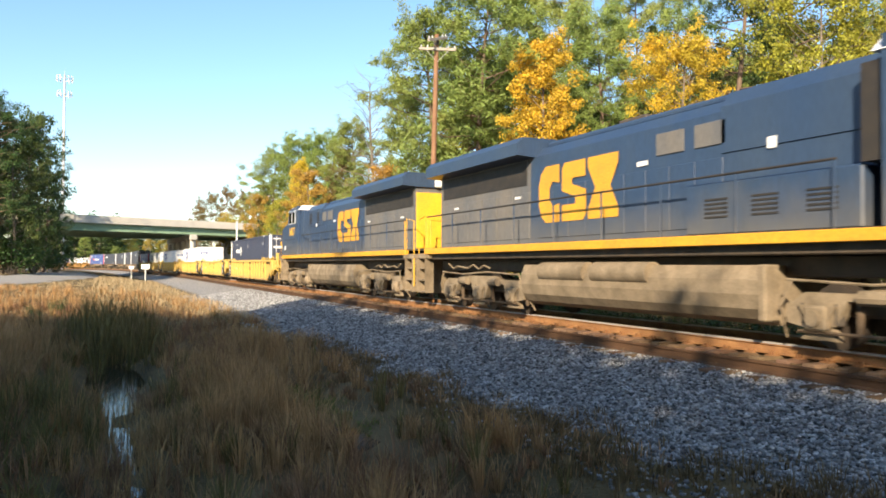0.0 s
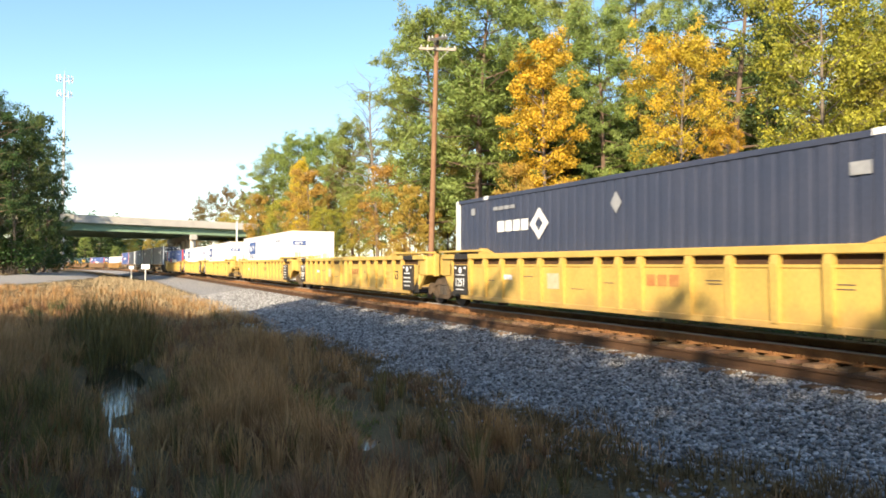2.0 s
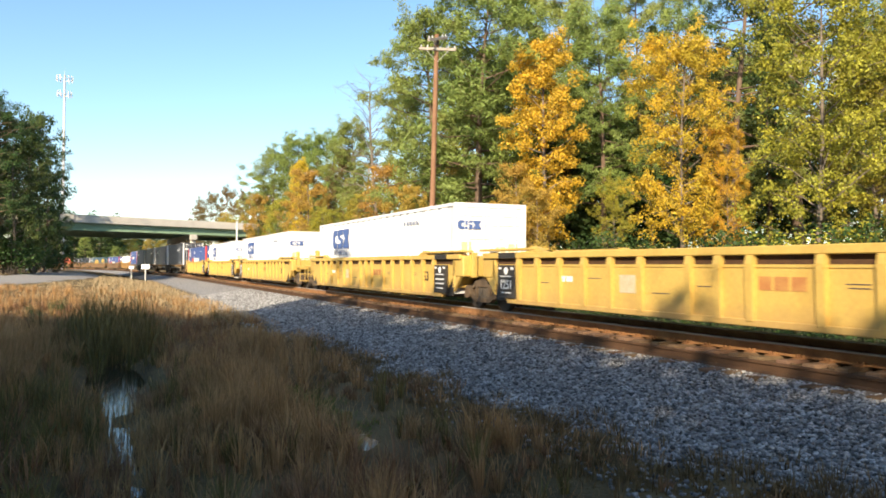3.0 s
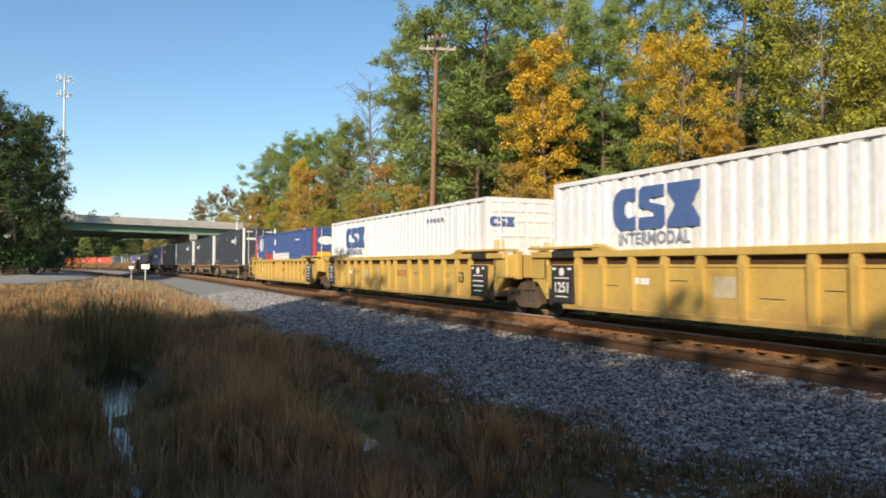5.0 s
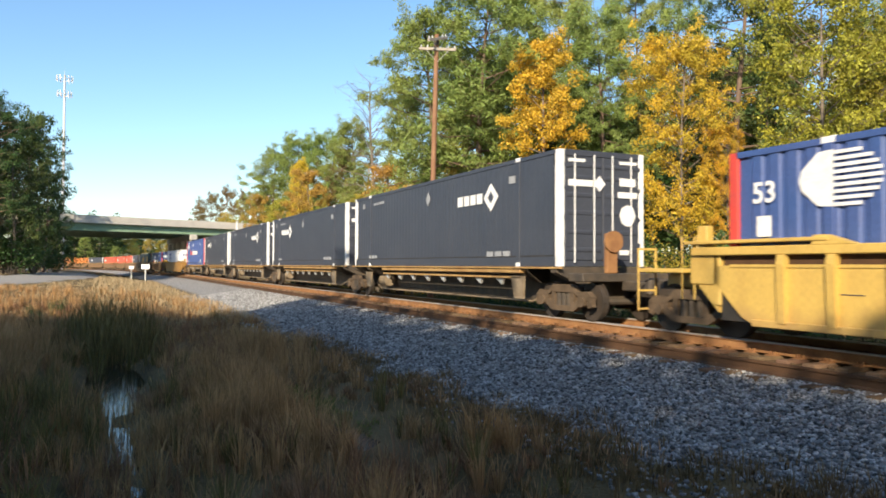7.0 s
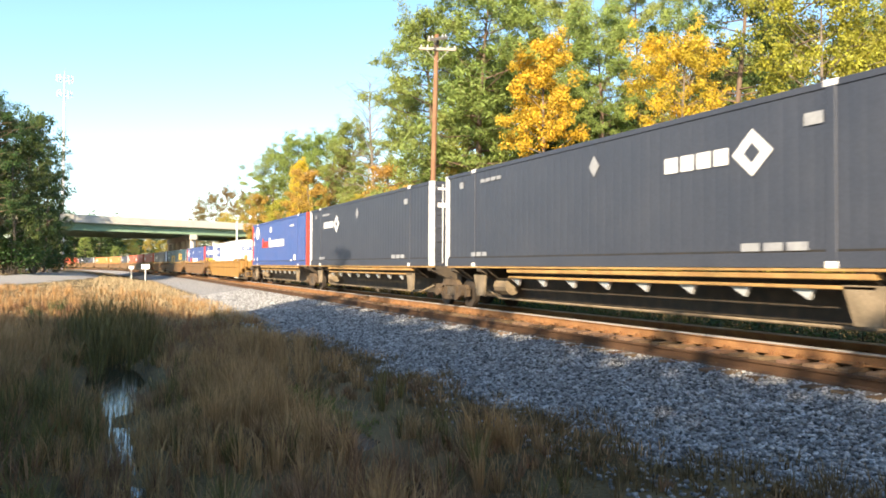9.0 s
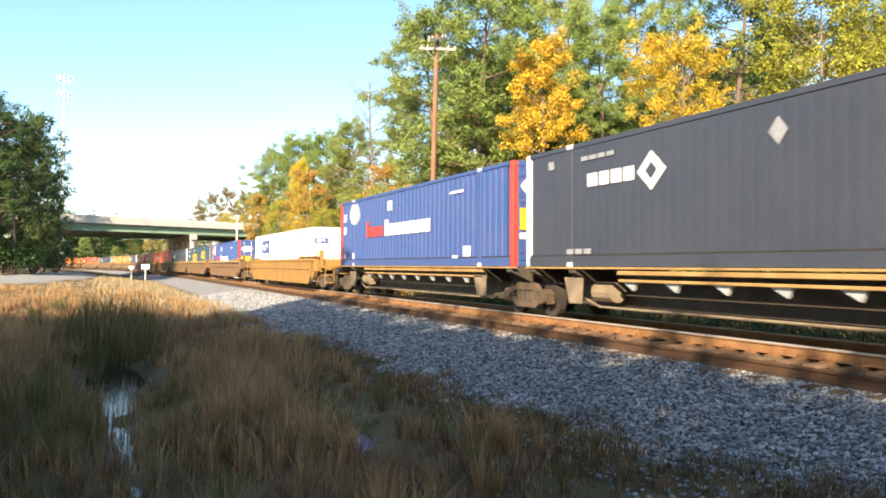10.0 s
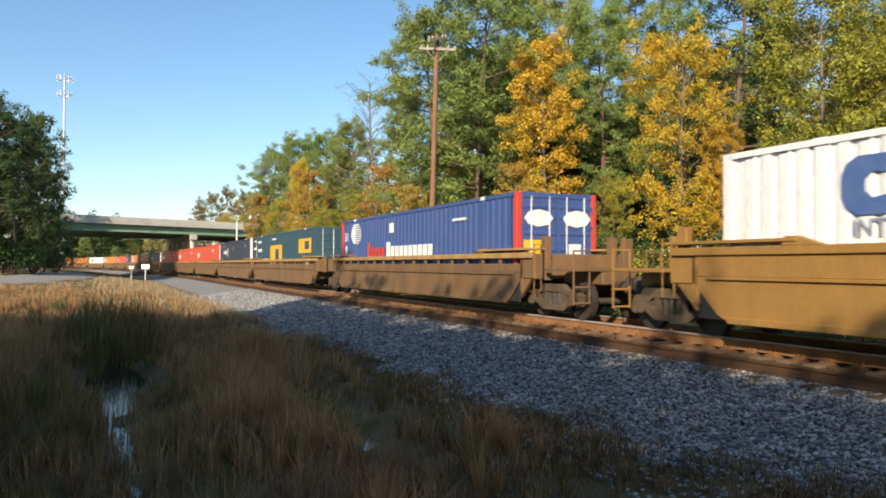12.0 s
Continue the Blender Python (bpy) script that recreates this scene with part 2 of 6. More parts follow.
def ground_mat():
    """One sheet: ballast grey beside the track, dry grass and soil elsewhere, by the place across the track."""
    m = bpy.data.materials.new("ground")
    m.use_nodes = True
    n, l = m.node_tree.nodes, m.node_tree.links
    p = n["Principled BSDF"]
    at = n.new("ShaderNodeAttribute")
    at.attribute_name = "gravel"
    tc = n.new("ShaderNodeTexCoord")

    def two(a, b, s):
        t, r = n.new("ShaderNodeTexNoise"), n.new("ShaderNodeValToRGB")
        t.inputs["Scale"].default_value, t.inputs["Detail"].default_value = s, 8
        l.new(tc.outputs["Object"], t.inputs["Vector"])
        r.color_ramp.elements[0].position, r.color_ramp.elements[1].position = 0.36, 0.64
        r.color_ramp.elements[0].color, r.color_ramp.elements[1].color = (*a, 1), (*b, 1)
        l.new(t.outputs[0], r.inputs[0])
        return r.outputs[0], t.outputs[0]
    soil, _ = two((0.20, 0.14, 0.065), (0.08, 0.06, 0.03), 0.7)
    v, r = n.new("ShaderNodeTexVoronoi"), n.new("ShaderNodeValToRGB")
    v.inputs["Scale"].default_value = 16
    l.new(tc.outputs["Object"], v.inputs["Vector"])
    r.color_ramp.elements[0].color, r.color_ramp.elements[1].color = (0.15, 0.145, 0.14, 1), (0.40, 0.385, 0.365, 1)
    sep = n.new("ShaderNodeSeparateColor")
    l.new(v.outputs["Color"], sep.inputs[0])
    l.new(sep.outputs[0], r.inputs[0])
    mx = n.new("ShaderNodeMix")
    mx.data_type = "RGBA"
    l.new(at.outputs["Fac"], mx.inputs[0])
    l.new(soil, mx.inputs[6])
    l.new(r.outputs[0], mx.inputs[7])
    ru, mr = n.new("ShaderNodeAttribute"), n.new("ShaderNodeMix")
    ru.attribute_name, mr.data_type = "rust", "RGBA"
    dirt, _ = two((0.13, 0.085, 0.05), (0.075, 0.05, 0.032), 3.0)
    l.new(ru.outputs["Fac"], mr.inputs[0])
    l.new(mx.outputs[2], mr.inputs[6])
    l.new(dirt, mr.inputs[7])
    l.new(mr.outputs[2], p.inputs["Base Color"])
    p.inputs["Roughness"].default_value, p.inputs["Specular IOR Level"].default_value = 0.95, 0.15
    b = n.new("ShaderNodeBump")
    b.inputs["Strength"].default_value, b.inputs["Distance"].default_value = 0.7, 0.04
    l.new(v.outputs["Distance"], b.inputs["Height"])
    l.new(b.outputs[0], p.inputs["Normal"])
    return m


# ---- mesh helpers ----
class Build:
    """Collects plain solids into one mesh."""
    def __init__(self):
        self.v, self.f = [], []

    def add(self, verts, faces):
        o = len(self.v)
        self.v += [tuple(p) for p in verts]
        self.f += [tuple(i + o for i in f) for f in faces]
        return self

    def box(self, x0, x1, y0, y1, z0, z1, c=0.0):
        """A box; c chamfers its twelve edges."""
        if c <= 0:
            v = [(x, y, z) for z in (z0, z1) for y in (y0, y1) for x in (x0, x1)]
            return self.add(v, [(0, 2, 3, 1), (4, 5, 7, 6), (0, 1, 5, 4), (2, 6, 7, 3), (0, 4, 6, 2), (1, 3, 7, 5)])
        bm = bmesh.new()
        bmesh.ops.create_cube(bm, size=1)
        for w in bm.verts:
            w.co = ((x0 + x1) / 2 + w.co.x * (x1 - x0), (y0 + y1) / 2 + w.co.y * (y1 - y0), (z0 + z1) / 2 + w.co.z * (z1 - z0))
        bmesh.ops.bevel(bm, geom=bm.edges[:], offset=c, segments=1, affect="EDGES")
        bm.verts.index_update()
        self.add([w.co[:] for w in bm.verts], [[w.index for w in f.verts] for f in bm.faces])
        bm.free()
        return self

    def prism(self, prof, axis, a, b):
        """A closed outline drawn out along an axis. Outline in (y, z), (x, z) or (x, y) for axis x, y, z."""
        n = len(prof)

        def put(p, w):
            return {"x": (w, p[0], p[1]), "y": (p[0], w, p[1]), "z": (p[0], p[1], w)}[axis]
        area = sum(prof[i][0] * prof[(i + 1) % n][1] - prof[(i + 1) % n][0] * prof[i][1] for i in range(n))
        if (area > 0) == (axis == "y"):
            prof = prof[::-1]
        v = [put(p, a) for p in prof] + [put(p, b) for p in prof]
        f = [tuple(range(n))[::-1], tuple(range(n, 2 * n))] + [(i, (i + 1) % n, n + (i + 1) % n, n + i) for i in range(n)]
        return self.add(v, f)

    def tube(self, pts, r, seg=8, r2=None):
        """A rod through points; r2: radius at its end."""
        pts = [Vector(p) for p in pts]
        rings = []
        for i, p in enumerate(pts):
            d = (pts[min(i + 1, len(pts) - 1)] - pts[max(i - 1, 0)]).normalized()
            s = d.orthogonal().normalized() if abs(d.z) > 0.99 else d.cross(Vector((0, 0, 1))).normalized()
            u = s.cross(d)
            rr = r if r2 is None else r + (r2 - r) * i / (len(pts) - 1)
            rings.append([p + (s * math.cos(k * math.tau / seg) + u * math.sin(k * math.tau / seg)) * rr for k in range(seg)])
        v = [q for ring in rings for q in ring]
        f = [(i * seg + k, i * seg + (k + 1) % seg, (i + 1) * seg + (k + 1) % seg, (i + 1) * seg + k)
             for i in range(len(pts) - 1) for k in range(seg)]
        f += [tuple(range(seg))[::-1], tuple(range(len(v) - seg, len(v)))]
        return self.add(v, f)

    def mesh(self, name, material, smooth=False):
        me = bpy.data.meshes.new(name)
        me.from_pydata(self.v, [], self.f)
        me.materials.append(material)
        if smooth:
            me.polygons.foreach_set("use_smooth", [True] * len(me.polygons))
            me.set_sharp_from_angle(angle=radians(40))
        me.update()
        return me


def part(name, b, material, parent, label="", at=None, smooth=False):
    me = b if isinstance(b, bpy.types.Mesh) else b.mesh(name, material, smooth)
    ob = new(name, me)
    ob.parent = parent
    if at is not None:
        ob.matrix_basis = at
    return tagged(ob, label)


def thing(name, label, category, group="", kind="", at=None, mesh=None):
    ob = new(name, mesh)
    if at is not None:
        ob.matrix_basis = at
    return tagged(ob, label, category, group, kind)


def text_mesh(words, size, depth, material):
    cu = bpy.data.curves.new("words", "FONT")
    cu.body, cu.size, cu.extrude, cu.align_x, cu.resolution_u = words, size, depth, "CENTER", 3
    cu.offset = size * 0.02
    ob = new("words", cu)
    me = bpy.data.meshes.new_from_object(ob.evaluated_get(bpy.context.evaluated_depsgraph_get()))
    bpy.data.objects.remove(ob)
    me.materials.clear()
    me.materials.append(material)
    return me


# ---- the railway's line: straight, then two bends to the left far off ----
BENDS = ((88.0, 114.0, 1 / 600.0), (200.0, 420.0, 1 / 260.0))


def line(s):
    """The place and heading (radians to the left) of the track's centre line s metres along."""
    if s <= BENDS[0][0]:
        return 0.0, s, 0.0
    x, y, h, at = 0.0, BENDS[0][0], 0.0, BENDS[0][0]
    while at < s:
        d = min(1.0, s - at)
        k = sum(c for a, b, c in BENDS if a <= at < b)
        h2 = h + k * d
        x -= math.sin((h + h2) / 2) * d
        y += math.cos((h + h2) / 2) * d
        h, at = h2, at + d
    return x, y, h


LINE = [line(s) for s in range(0, 760)]


def on_line(s, z=0.0):
    if s < 85:
        return pose(0, s, z)
    i = int(s)
    f = s - i
    a, b = LINE[i], LINE[i + 1]
    return pose(a[0] + (b[0] - a[0]) * f, a[1] + (b[1] - a[1]) * f, z, 0, 0, math.degrees(a[2] + (b[2] - a[2]) * f))


def chord(s, half, z=0.0):
    """The pose of a car whose bogies stand half metres before and behind s."""
    a, b = on_line(s - half).translation, on_line(s + half).translation
    m, d = (a + b) / 2, b - a
    return pose(m.x, m.y, z, 0, 0, math.degrees(math.atan2(-d.x, d.y)))


# ---- ground ----
def lerp_table(x, table):
    for (a, va), (b, vb) in zip(table, table[1:]):
        if x <= b:
            t = min(max((x - a) / (b - a), 0), 1)
            return va + (vb - va) * t
    return table[-1][1]


NEAR = ((-400, 0.2), (-40, 0.2), (-24, 0.0), (-17, -0.55), (-13.5, -0.95), (-12.1, -1.08), (-11.3, -1.40), (-10.9, -1.40), (-10.0, -1.08),
        (-8.9, -1.08), (-8.4, -1.28), (-7.9, -1.28), (-7.3, -1.14), (-6.2, -0.98), (-2.2, -0.53), (-1.6, -0.47), (-1.36, -0.40), (-1.2, -0.27), (1.7, -0.25), (2.4, -0.55), (4.6, -1.25), (7.5, -1.2), (10, -0.7), (14, 0.2), (40, 2.5), (400, 8.0))
FAR = ((-400, 0.2), (-40, 0.2), (-20, 0.12), (-14, -0.12), (-9.5, -0.4), (-6.5, -0.9), (-5.0, -0.9), (-2.2, -0.53), (-1.6, -0.47), (-1.36, -0.40), (-1.2, -0.27), (1.7, -0.25), (2.4, -0.55), (4.6, -1.25), (7.5, -1.2), (10, -0.7), (14, 0.2), (40, 2.5), (400, 8.0))


def across(x, y):
    """Distance to the right of the track's centre line."""
    if y < 88:
        return x
    i = min(int(y), 700)
    for _ in range(4):
        cx, cy, h = LINE[i]
        i = min(max(int(i + (y - cy) / max(math.cos(h), 0.2) + (x - cx) * -math.sin(h)), 0), 759)
    cx, cy, h = LINE[i]
    return (x - cx) * math.cos(h) + (y - cy) * math.sin(h)


def ground_z(x, y):
    u = across(x, y)
    f = min(max((y - 24) / 22, 0), 1)
    z = lerp_table(u, NEAR) * (1 - f) + lerp_table(u, FAR) * f
    rough = 0.0 if abs(u) < 3 else min((abs(u) - 3) / 5, 1)
    z += rough * 0.12 * noise.noise((x * 0.5, y * 0.5, 0)) + rough * 0.05 * noise.noise((x * 1.7, y * 1.7, 3))
    if -12.2 < x < -9.8 and y < 30:
        z += 0.20 * max(0, noise.noise((x * 0.4, y * 0.42, 21))) * (1 - abs(x + 11) / 1.2)
    z -= 0.26 * math.exp(-((x + 11.3) / 1.0) ** 2 - ((y - 19.0) / 2.2) ** 2)
    # the bank on which the camera stands
    d = math.hypot(x - EYE[0], y + 2.5)
    if d < 6.5:
        k = 1 - d / 6.5
        z = max(z, z + (-0.35 - z) * min(1, k * 1.8))
    return z


def build_ground():
    xs = sorted(set([-1200, -700, -400, -250, -150, -100, -80] + list(np.arange(-64, -28, 3.0)) + list(np.arange(-28, -14, 1.0)) +
                    list(np.arange(-14, -2.0, 0.3)) + [-1.8, -1.6, -1.45, -1.36, -1.28, -1.2] + list(np.arange(-0.7, 9, 0.8)) + list(np.arange(9, 40, 3)) + [46, 60, 90, 150, 300, 700, 1200]))
    ys = sorted(set([-1200, -700, -400, -250, -150, -90, -60, -40, -28, -20, -14] + list(np.arange(-10, 34, 0.4)) + list(np.arange(34, 80, 1.5)) +
                    list(np.arange(80, 330, 4.0)) + [360, 420, 520, 700, 1000, 1600, 2600]))
    v = [(x, y, ground_z(x, y)) for y in ys for x in xs]
    n = len(xs)
    f = [(j * n + i, j * n + i + 1, (j + 1) * n + i + 1, (j + 1) * n + i) for j in range(len(ys) - 1) for i in range(n - 1)]
    me = bpy.data.meshes.new("ground")
    me.from_pydata(v, [], f)
    at = me.attributes.new("gravel", "FLOAT", "POINT")
    vals = []
    for x, y, z in v:
        u = across(x, y)
        edge = -6.0 + 0.9 * noise.noise((x * 0.6, y * 0.6, 9)) + max(0, 0.9 * (1 - y / 14)) - 0.0
        if y > 36:
            edge = max(edge, -5.4)
        vals.append(float(min(max((u - edge) / 0.7, 0), 1) * min(max((5.4 - u) / 0.6, 0), 1)))
    at.data.foreach_set("value", vals)
    stain = me.attributes.new("rust", "FLOAT", "POINT")
    stain.data.foreach_set("value", [float(min(max((1.75 - abs(across(p[0], p[1]))) / 0.3, 0), 1)) for p in v])
    me.materials.append(ground_mat())
    me.polygons.foreach_set("use_smooth", [True] * len(f))
    thing("ground", "dry grassy ground with a grey ballast bed", "ground", kind="structure", mesh=me)


build_ground()
WATER = water_mat()
for nm, x0, x1, y0, y1, z in (("water", -12.6, -9.6, 2, 26, -1.372), ("water", -9.0, -7.2, 6, 12, -1.262)):
    b = Build()
    b.add([(x0, y0, z), (x1, y0, z), (x1, y1, z), (x0, y1, z)], [(0, 1, 2, 3)])
    thing(nm, "still shallow water in the trackside ditch", "water", kind="structure", mesh=b.mesh(nm, WATER))


# ---- track ----
def rail_profile(x, z0=0.0):
    """A flat-bottomed rail's outline, head top at z0."""
    h = ((-0.076, -0.178), (0.076, -0.178), (0.076, -0.164), (0.012, -0.142), (0.009, -0.05), (0.036, -0.04), (0.037, -0.008), (0.028, 0),
         (-0.028, 0), (-0.037, -0.008), (-0.036, -0.04), (-0.009, -0.05), (-0.012, -0.142), (-0.076, -0.164))
    return [(x + a, z0 + b * 1.1) for a, b in h]


def swept(prof, s0, s1, step=6.0):
    """The outline (right, up) swept along the track's line."""
    b = Build()
    ss = [s0] + [s for s in np.arange(80, s1, step)] + [s1] if s1 > 80 else [s0, s1]
    rings = []
    for s in ss:
        m = pose(0, s, 0) if s < 85 else on_line(s)
        rings.append([m @ Vector((p[0], 0, p[1])) for p in prof])
    n = len(prof)
    f = [(j * n + i, j * n + (i + 1) % n, (j + 1) * n + (i + 1) % n, (j + 1) * n + i) for j in range(len(rings) - 1) for i in range(n)]
    f = [tuple(reversed(q)) for q in f]
    b.add([p for r in rings for p in r], f)
    return b


def build_track():
    track = thing("railway_track", "rusty steel rails spiked to weathered wooden ties in ballast", "railway track")
    for x in (-0.755, 0.755):
        r = part("rail", swept(rail_profile(x), -320, 620), RUST, track, smooth=True)
        part("running_surface", swept([(x - 0.040, -0.026), (x + 0.040, -0.026), (x + 0.040, -0.004), (x + 0.031, 0.004), (x - 0.031, 0.004), (x - 0.040, -0.004)], -320, 620), RAILTOP, r, "polished steel rail head")
    rnd = random.Random(4)
    tie_me = Build().box(-1.30, 1.30, -0.115, 0.115, -0.40, -0.212, 0.012).mesh("tie", TIE)
    plate_me = Build().box(-0.19, 0.19, -0.09, 0.09, -0.212, -0.195).box(0.085, 0.125, -0.075, -0.035, -0.2, -0.14).box(-0.125, -0.085, 0.03, 0.07, -0.2, -0.14).box(-0.125, -0.085, -0.075, -0.035, -0.2, -0.14).mesh("tie_plate", RUST)
    rest = Build()
    y = -2.0
    i = 0
    while y < 200:
        if y < 70:
            t = part("tie", tie_me, TIE, track, at=pose(rnd.uniform(-0.06, 0.06), y, 0, 0, 0, rnd.uniform(-1.2, 1.2)))
            for x in (-0.755, 0.755):
                part("tie_plate", plate_me, RUST, t, at=pose(x, 0, 0))
        else:
            m = on_line(y)
            o = len(rest.v)
            rest.box(-1.3, 1.3, -0.115, 0.115, -0.40, -0.212)
            rest.v[o:] = [tuple(m @ Vector(p)) for p in rest.v[o:]]
        y += 0.52
        i += 1
    tagged(part("far_tie_rest", rest, TIE, track), kind="stuff")
    # the near ends of older ties that poke out of the ballast
    end_me = Build().box(-0.17, 0.17, -0.11, 0.11, -0.09, 0.045, 0.012).mesh("old_tie_end", TIE)
    for k in range(64):
        if rnd.random() < 0.8:
            y = 2.2 + k * 0.52 + rnd.uniform(-0.06, 0.06)
            part("old_tie_end", end_me, TIE, track, "dark weathered tie end", at=pose(-1.76 + rnd.uniform(-0.08, 0.06), y, -0.485, rnd.uniform(-3, 3), rnd.uniform(-2, 4), rnd.uniform(-5, 5)))
    # a loose rail lying along the tie ends
    spare = thing("spare_rail", "rusty brown spare rail lying along the tie ends", "rail")
    for y in (18.4, 36.7, 55.0):
        part("joint_bar", Build().box(-1.475, -1.455, y - 0.45, y + 0.45, -0.40, -0.30, 0.006), SHADED_RUST, spare)
    part("rail", swept(rail_profile(-1.43, -0.245), -60, 300).mesh("rail", SHADED_RUST, True), SHADED_RUST, spare)


build_track()


# ---- rolling stock ----
def bogie(name, parent, y, dust):
    """A two-axle freight bogie."""
    bo = part(name, Build().box(-0.95, 0.95, -0.2, 0.2, 0.42, 0.78, 0.04).tube([(-0.75, -0.86, 0.46), (0.75, -0.86, 0.46)], 0.08).tube([(-0.75, 0.86, 0.46), (0.75, 0.86, 0.46)], 0.08), DARKSTEEL, parent, at=pose(0, y, 0))
    top = [(-1.22, 0.58), (-1.05, 0.72), (-0.62, 0.70), (-0.42, 0.87), (0.42, 0.87), (0.62, 0.70), (1.05, 0.72), (1.22, 0.58), (0.72, 0.56), (0.50, 0.68), (-0.50, 0.68), (-0.72, 0.56)]
    low = [(-0.95, 0.50), (-0.48, 0.22), (0.48, 0.22), (0.95, 0.50), (0.78, 0.57), (0.40, 0.35), (-0.40, 0.35), (-0.78, 0.57)]
    for x in (-1.08, 0.93):
        fr = Build().prism(top, "x", x, x + 0.15).prism(low, "x", x + 0.004, x + 0.146)
        for e in (-1, 1):
            fr.prism([(e * 0.34, 0.33), (e * 0.48, 0.33), (e * 0.48, 0.70), (e * 0.34, 0.70)], "x", x + 0.008, x + 0.142)
            fr.prism([(e * 0.62, 0.60), (e * 1.2, 0.60), (e * 1.22, 0.36), (e * 1.06, 0.32), (e * 1.04, 0.50), (e * 0.70, 0.50), (e * 0.68, 0.42)], "x", x + 0.012, x + 0.138)
        part("side_frame", fr, dust, bo)
        for yy in (-0.22, 0.0, 0.22):
            part("spring", Build().tube([(x + 0.075, yy, 0.34), (x + 0.075, yy, 0.66)], 0.07, 8), DARKSTEEL, bo)
        for yy in (-0.86, 0.86):
            part("axle_box", Build().tube([(x - 0.05, yy, 0.46), (x + 0.2, yy, 0.46)], 0.12, 10), dust, bo)
    for yy in (-0.86, 0.86):
        for x in (-0.755, 0.755):
            s = 1 if x > 0 else -1
            part("wheel", Build().tube([(x - 0.07 * s, yy, 0.46), (x + 0.055 * s, yy, 0.46)], 0.46, 24).tube([(x - 0.10 * s, yy, 0.485), (x - 0.07 * s, yy, 0.485)], 0.485, 24), WHEELSTEEL, bo)
    return bo


def coupler(parent, y, z=0.85):
    s = 1 if y > 0 else -1
    part("coupler", Build().box(-0.12, 0.12, min(y, y - 1.0 * s), max(y, y - 1.0 * s), z - 0.12, z + 0.12, 0.03).box(-0.2, 0.2, min(y - 0.1 * s, y + 0.12 * s), max(y - 0.1 * s, y + 0.12 * s), z - 0.2, z + 0.2, 0.05), DARKSTEEL, parent)


def decal(parent, name, x, shapes, material, label="", thick=0.006):
    """Flat shapes on a side at x, each an outline in (y, z)."""
    s = -1 if x < 0 else 1
    for sh in shapes:
        part(name, Build().prism(sh, "x", x, x + s * thick), material, parent, label)


def rect(y0, y1, z0, z1):
    return [(y0, z0), (y1, z0), (y1, z1), (y0, z1)]


def disc(y, z, ry, rz, n=20):
    return [(y + ry * math.cos(k * math.tau / n), z + rz * math.sin(k * math.tau / n)) for k in range(n)]


def emblem(y0, z0, w, h):
    """Three chunky block shapes side by side, read from +y to -y on the near side."""
    k = w / 3.3
    out = []

    def a(pts):
        out.append([(y0 - p * k, z0 + q * h) for p, q in pts])
    a([(0.1, 0.32), (0.1, 0.68), (0.2, 0.88), (0.42, 1.0), (1.02, 1.0), (1.02, 0.68), (0.72, 0.72), (0.58, 0.6), (0.58, 0.4), (0.72, 0.28), (1.02, 0.32), (1.02, 0.0), (0.42, 0.0), (0.2, 0.12)])
    a([(1.14, 0.0), (1.14, 0.28), (1.70, 0.28), (1.70, 0.40), (1.14, 0.52), (1.14, 0.9), (1.26, 1.0), (2.10, 1.0), (2.10, 0.72), (1.56, 0.72), (1.56, 0.62), (2.12, 0.50), (2.12, 0.1), (2.0, 0.0)])
    a([(2.2, 0.0), (2.2, 0.16), (2.48, 0.5), (2.2, 0.84), (2.2, 1.0), (3.3, 1.0), (3.3, 0.84), (3.02, 0.5), (3.3, 0.16), (3.3, 0.0)])
    return out


CL, CW, CH = 16.15, 1.295, 2.90


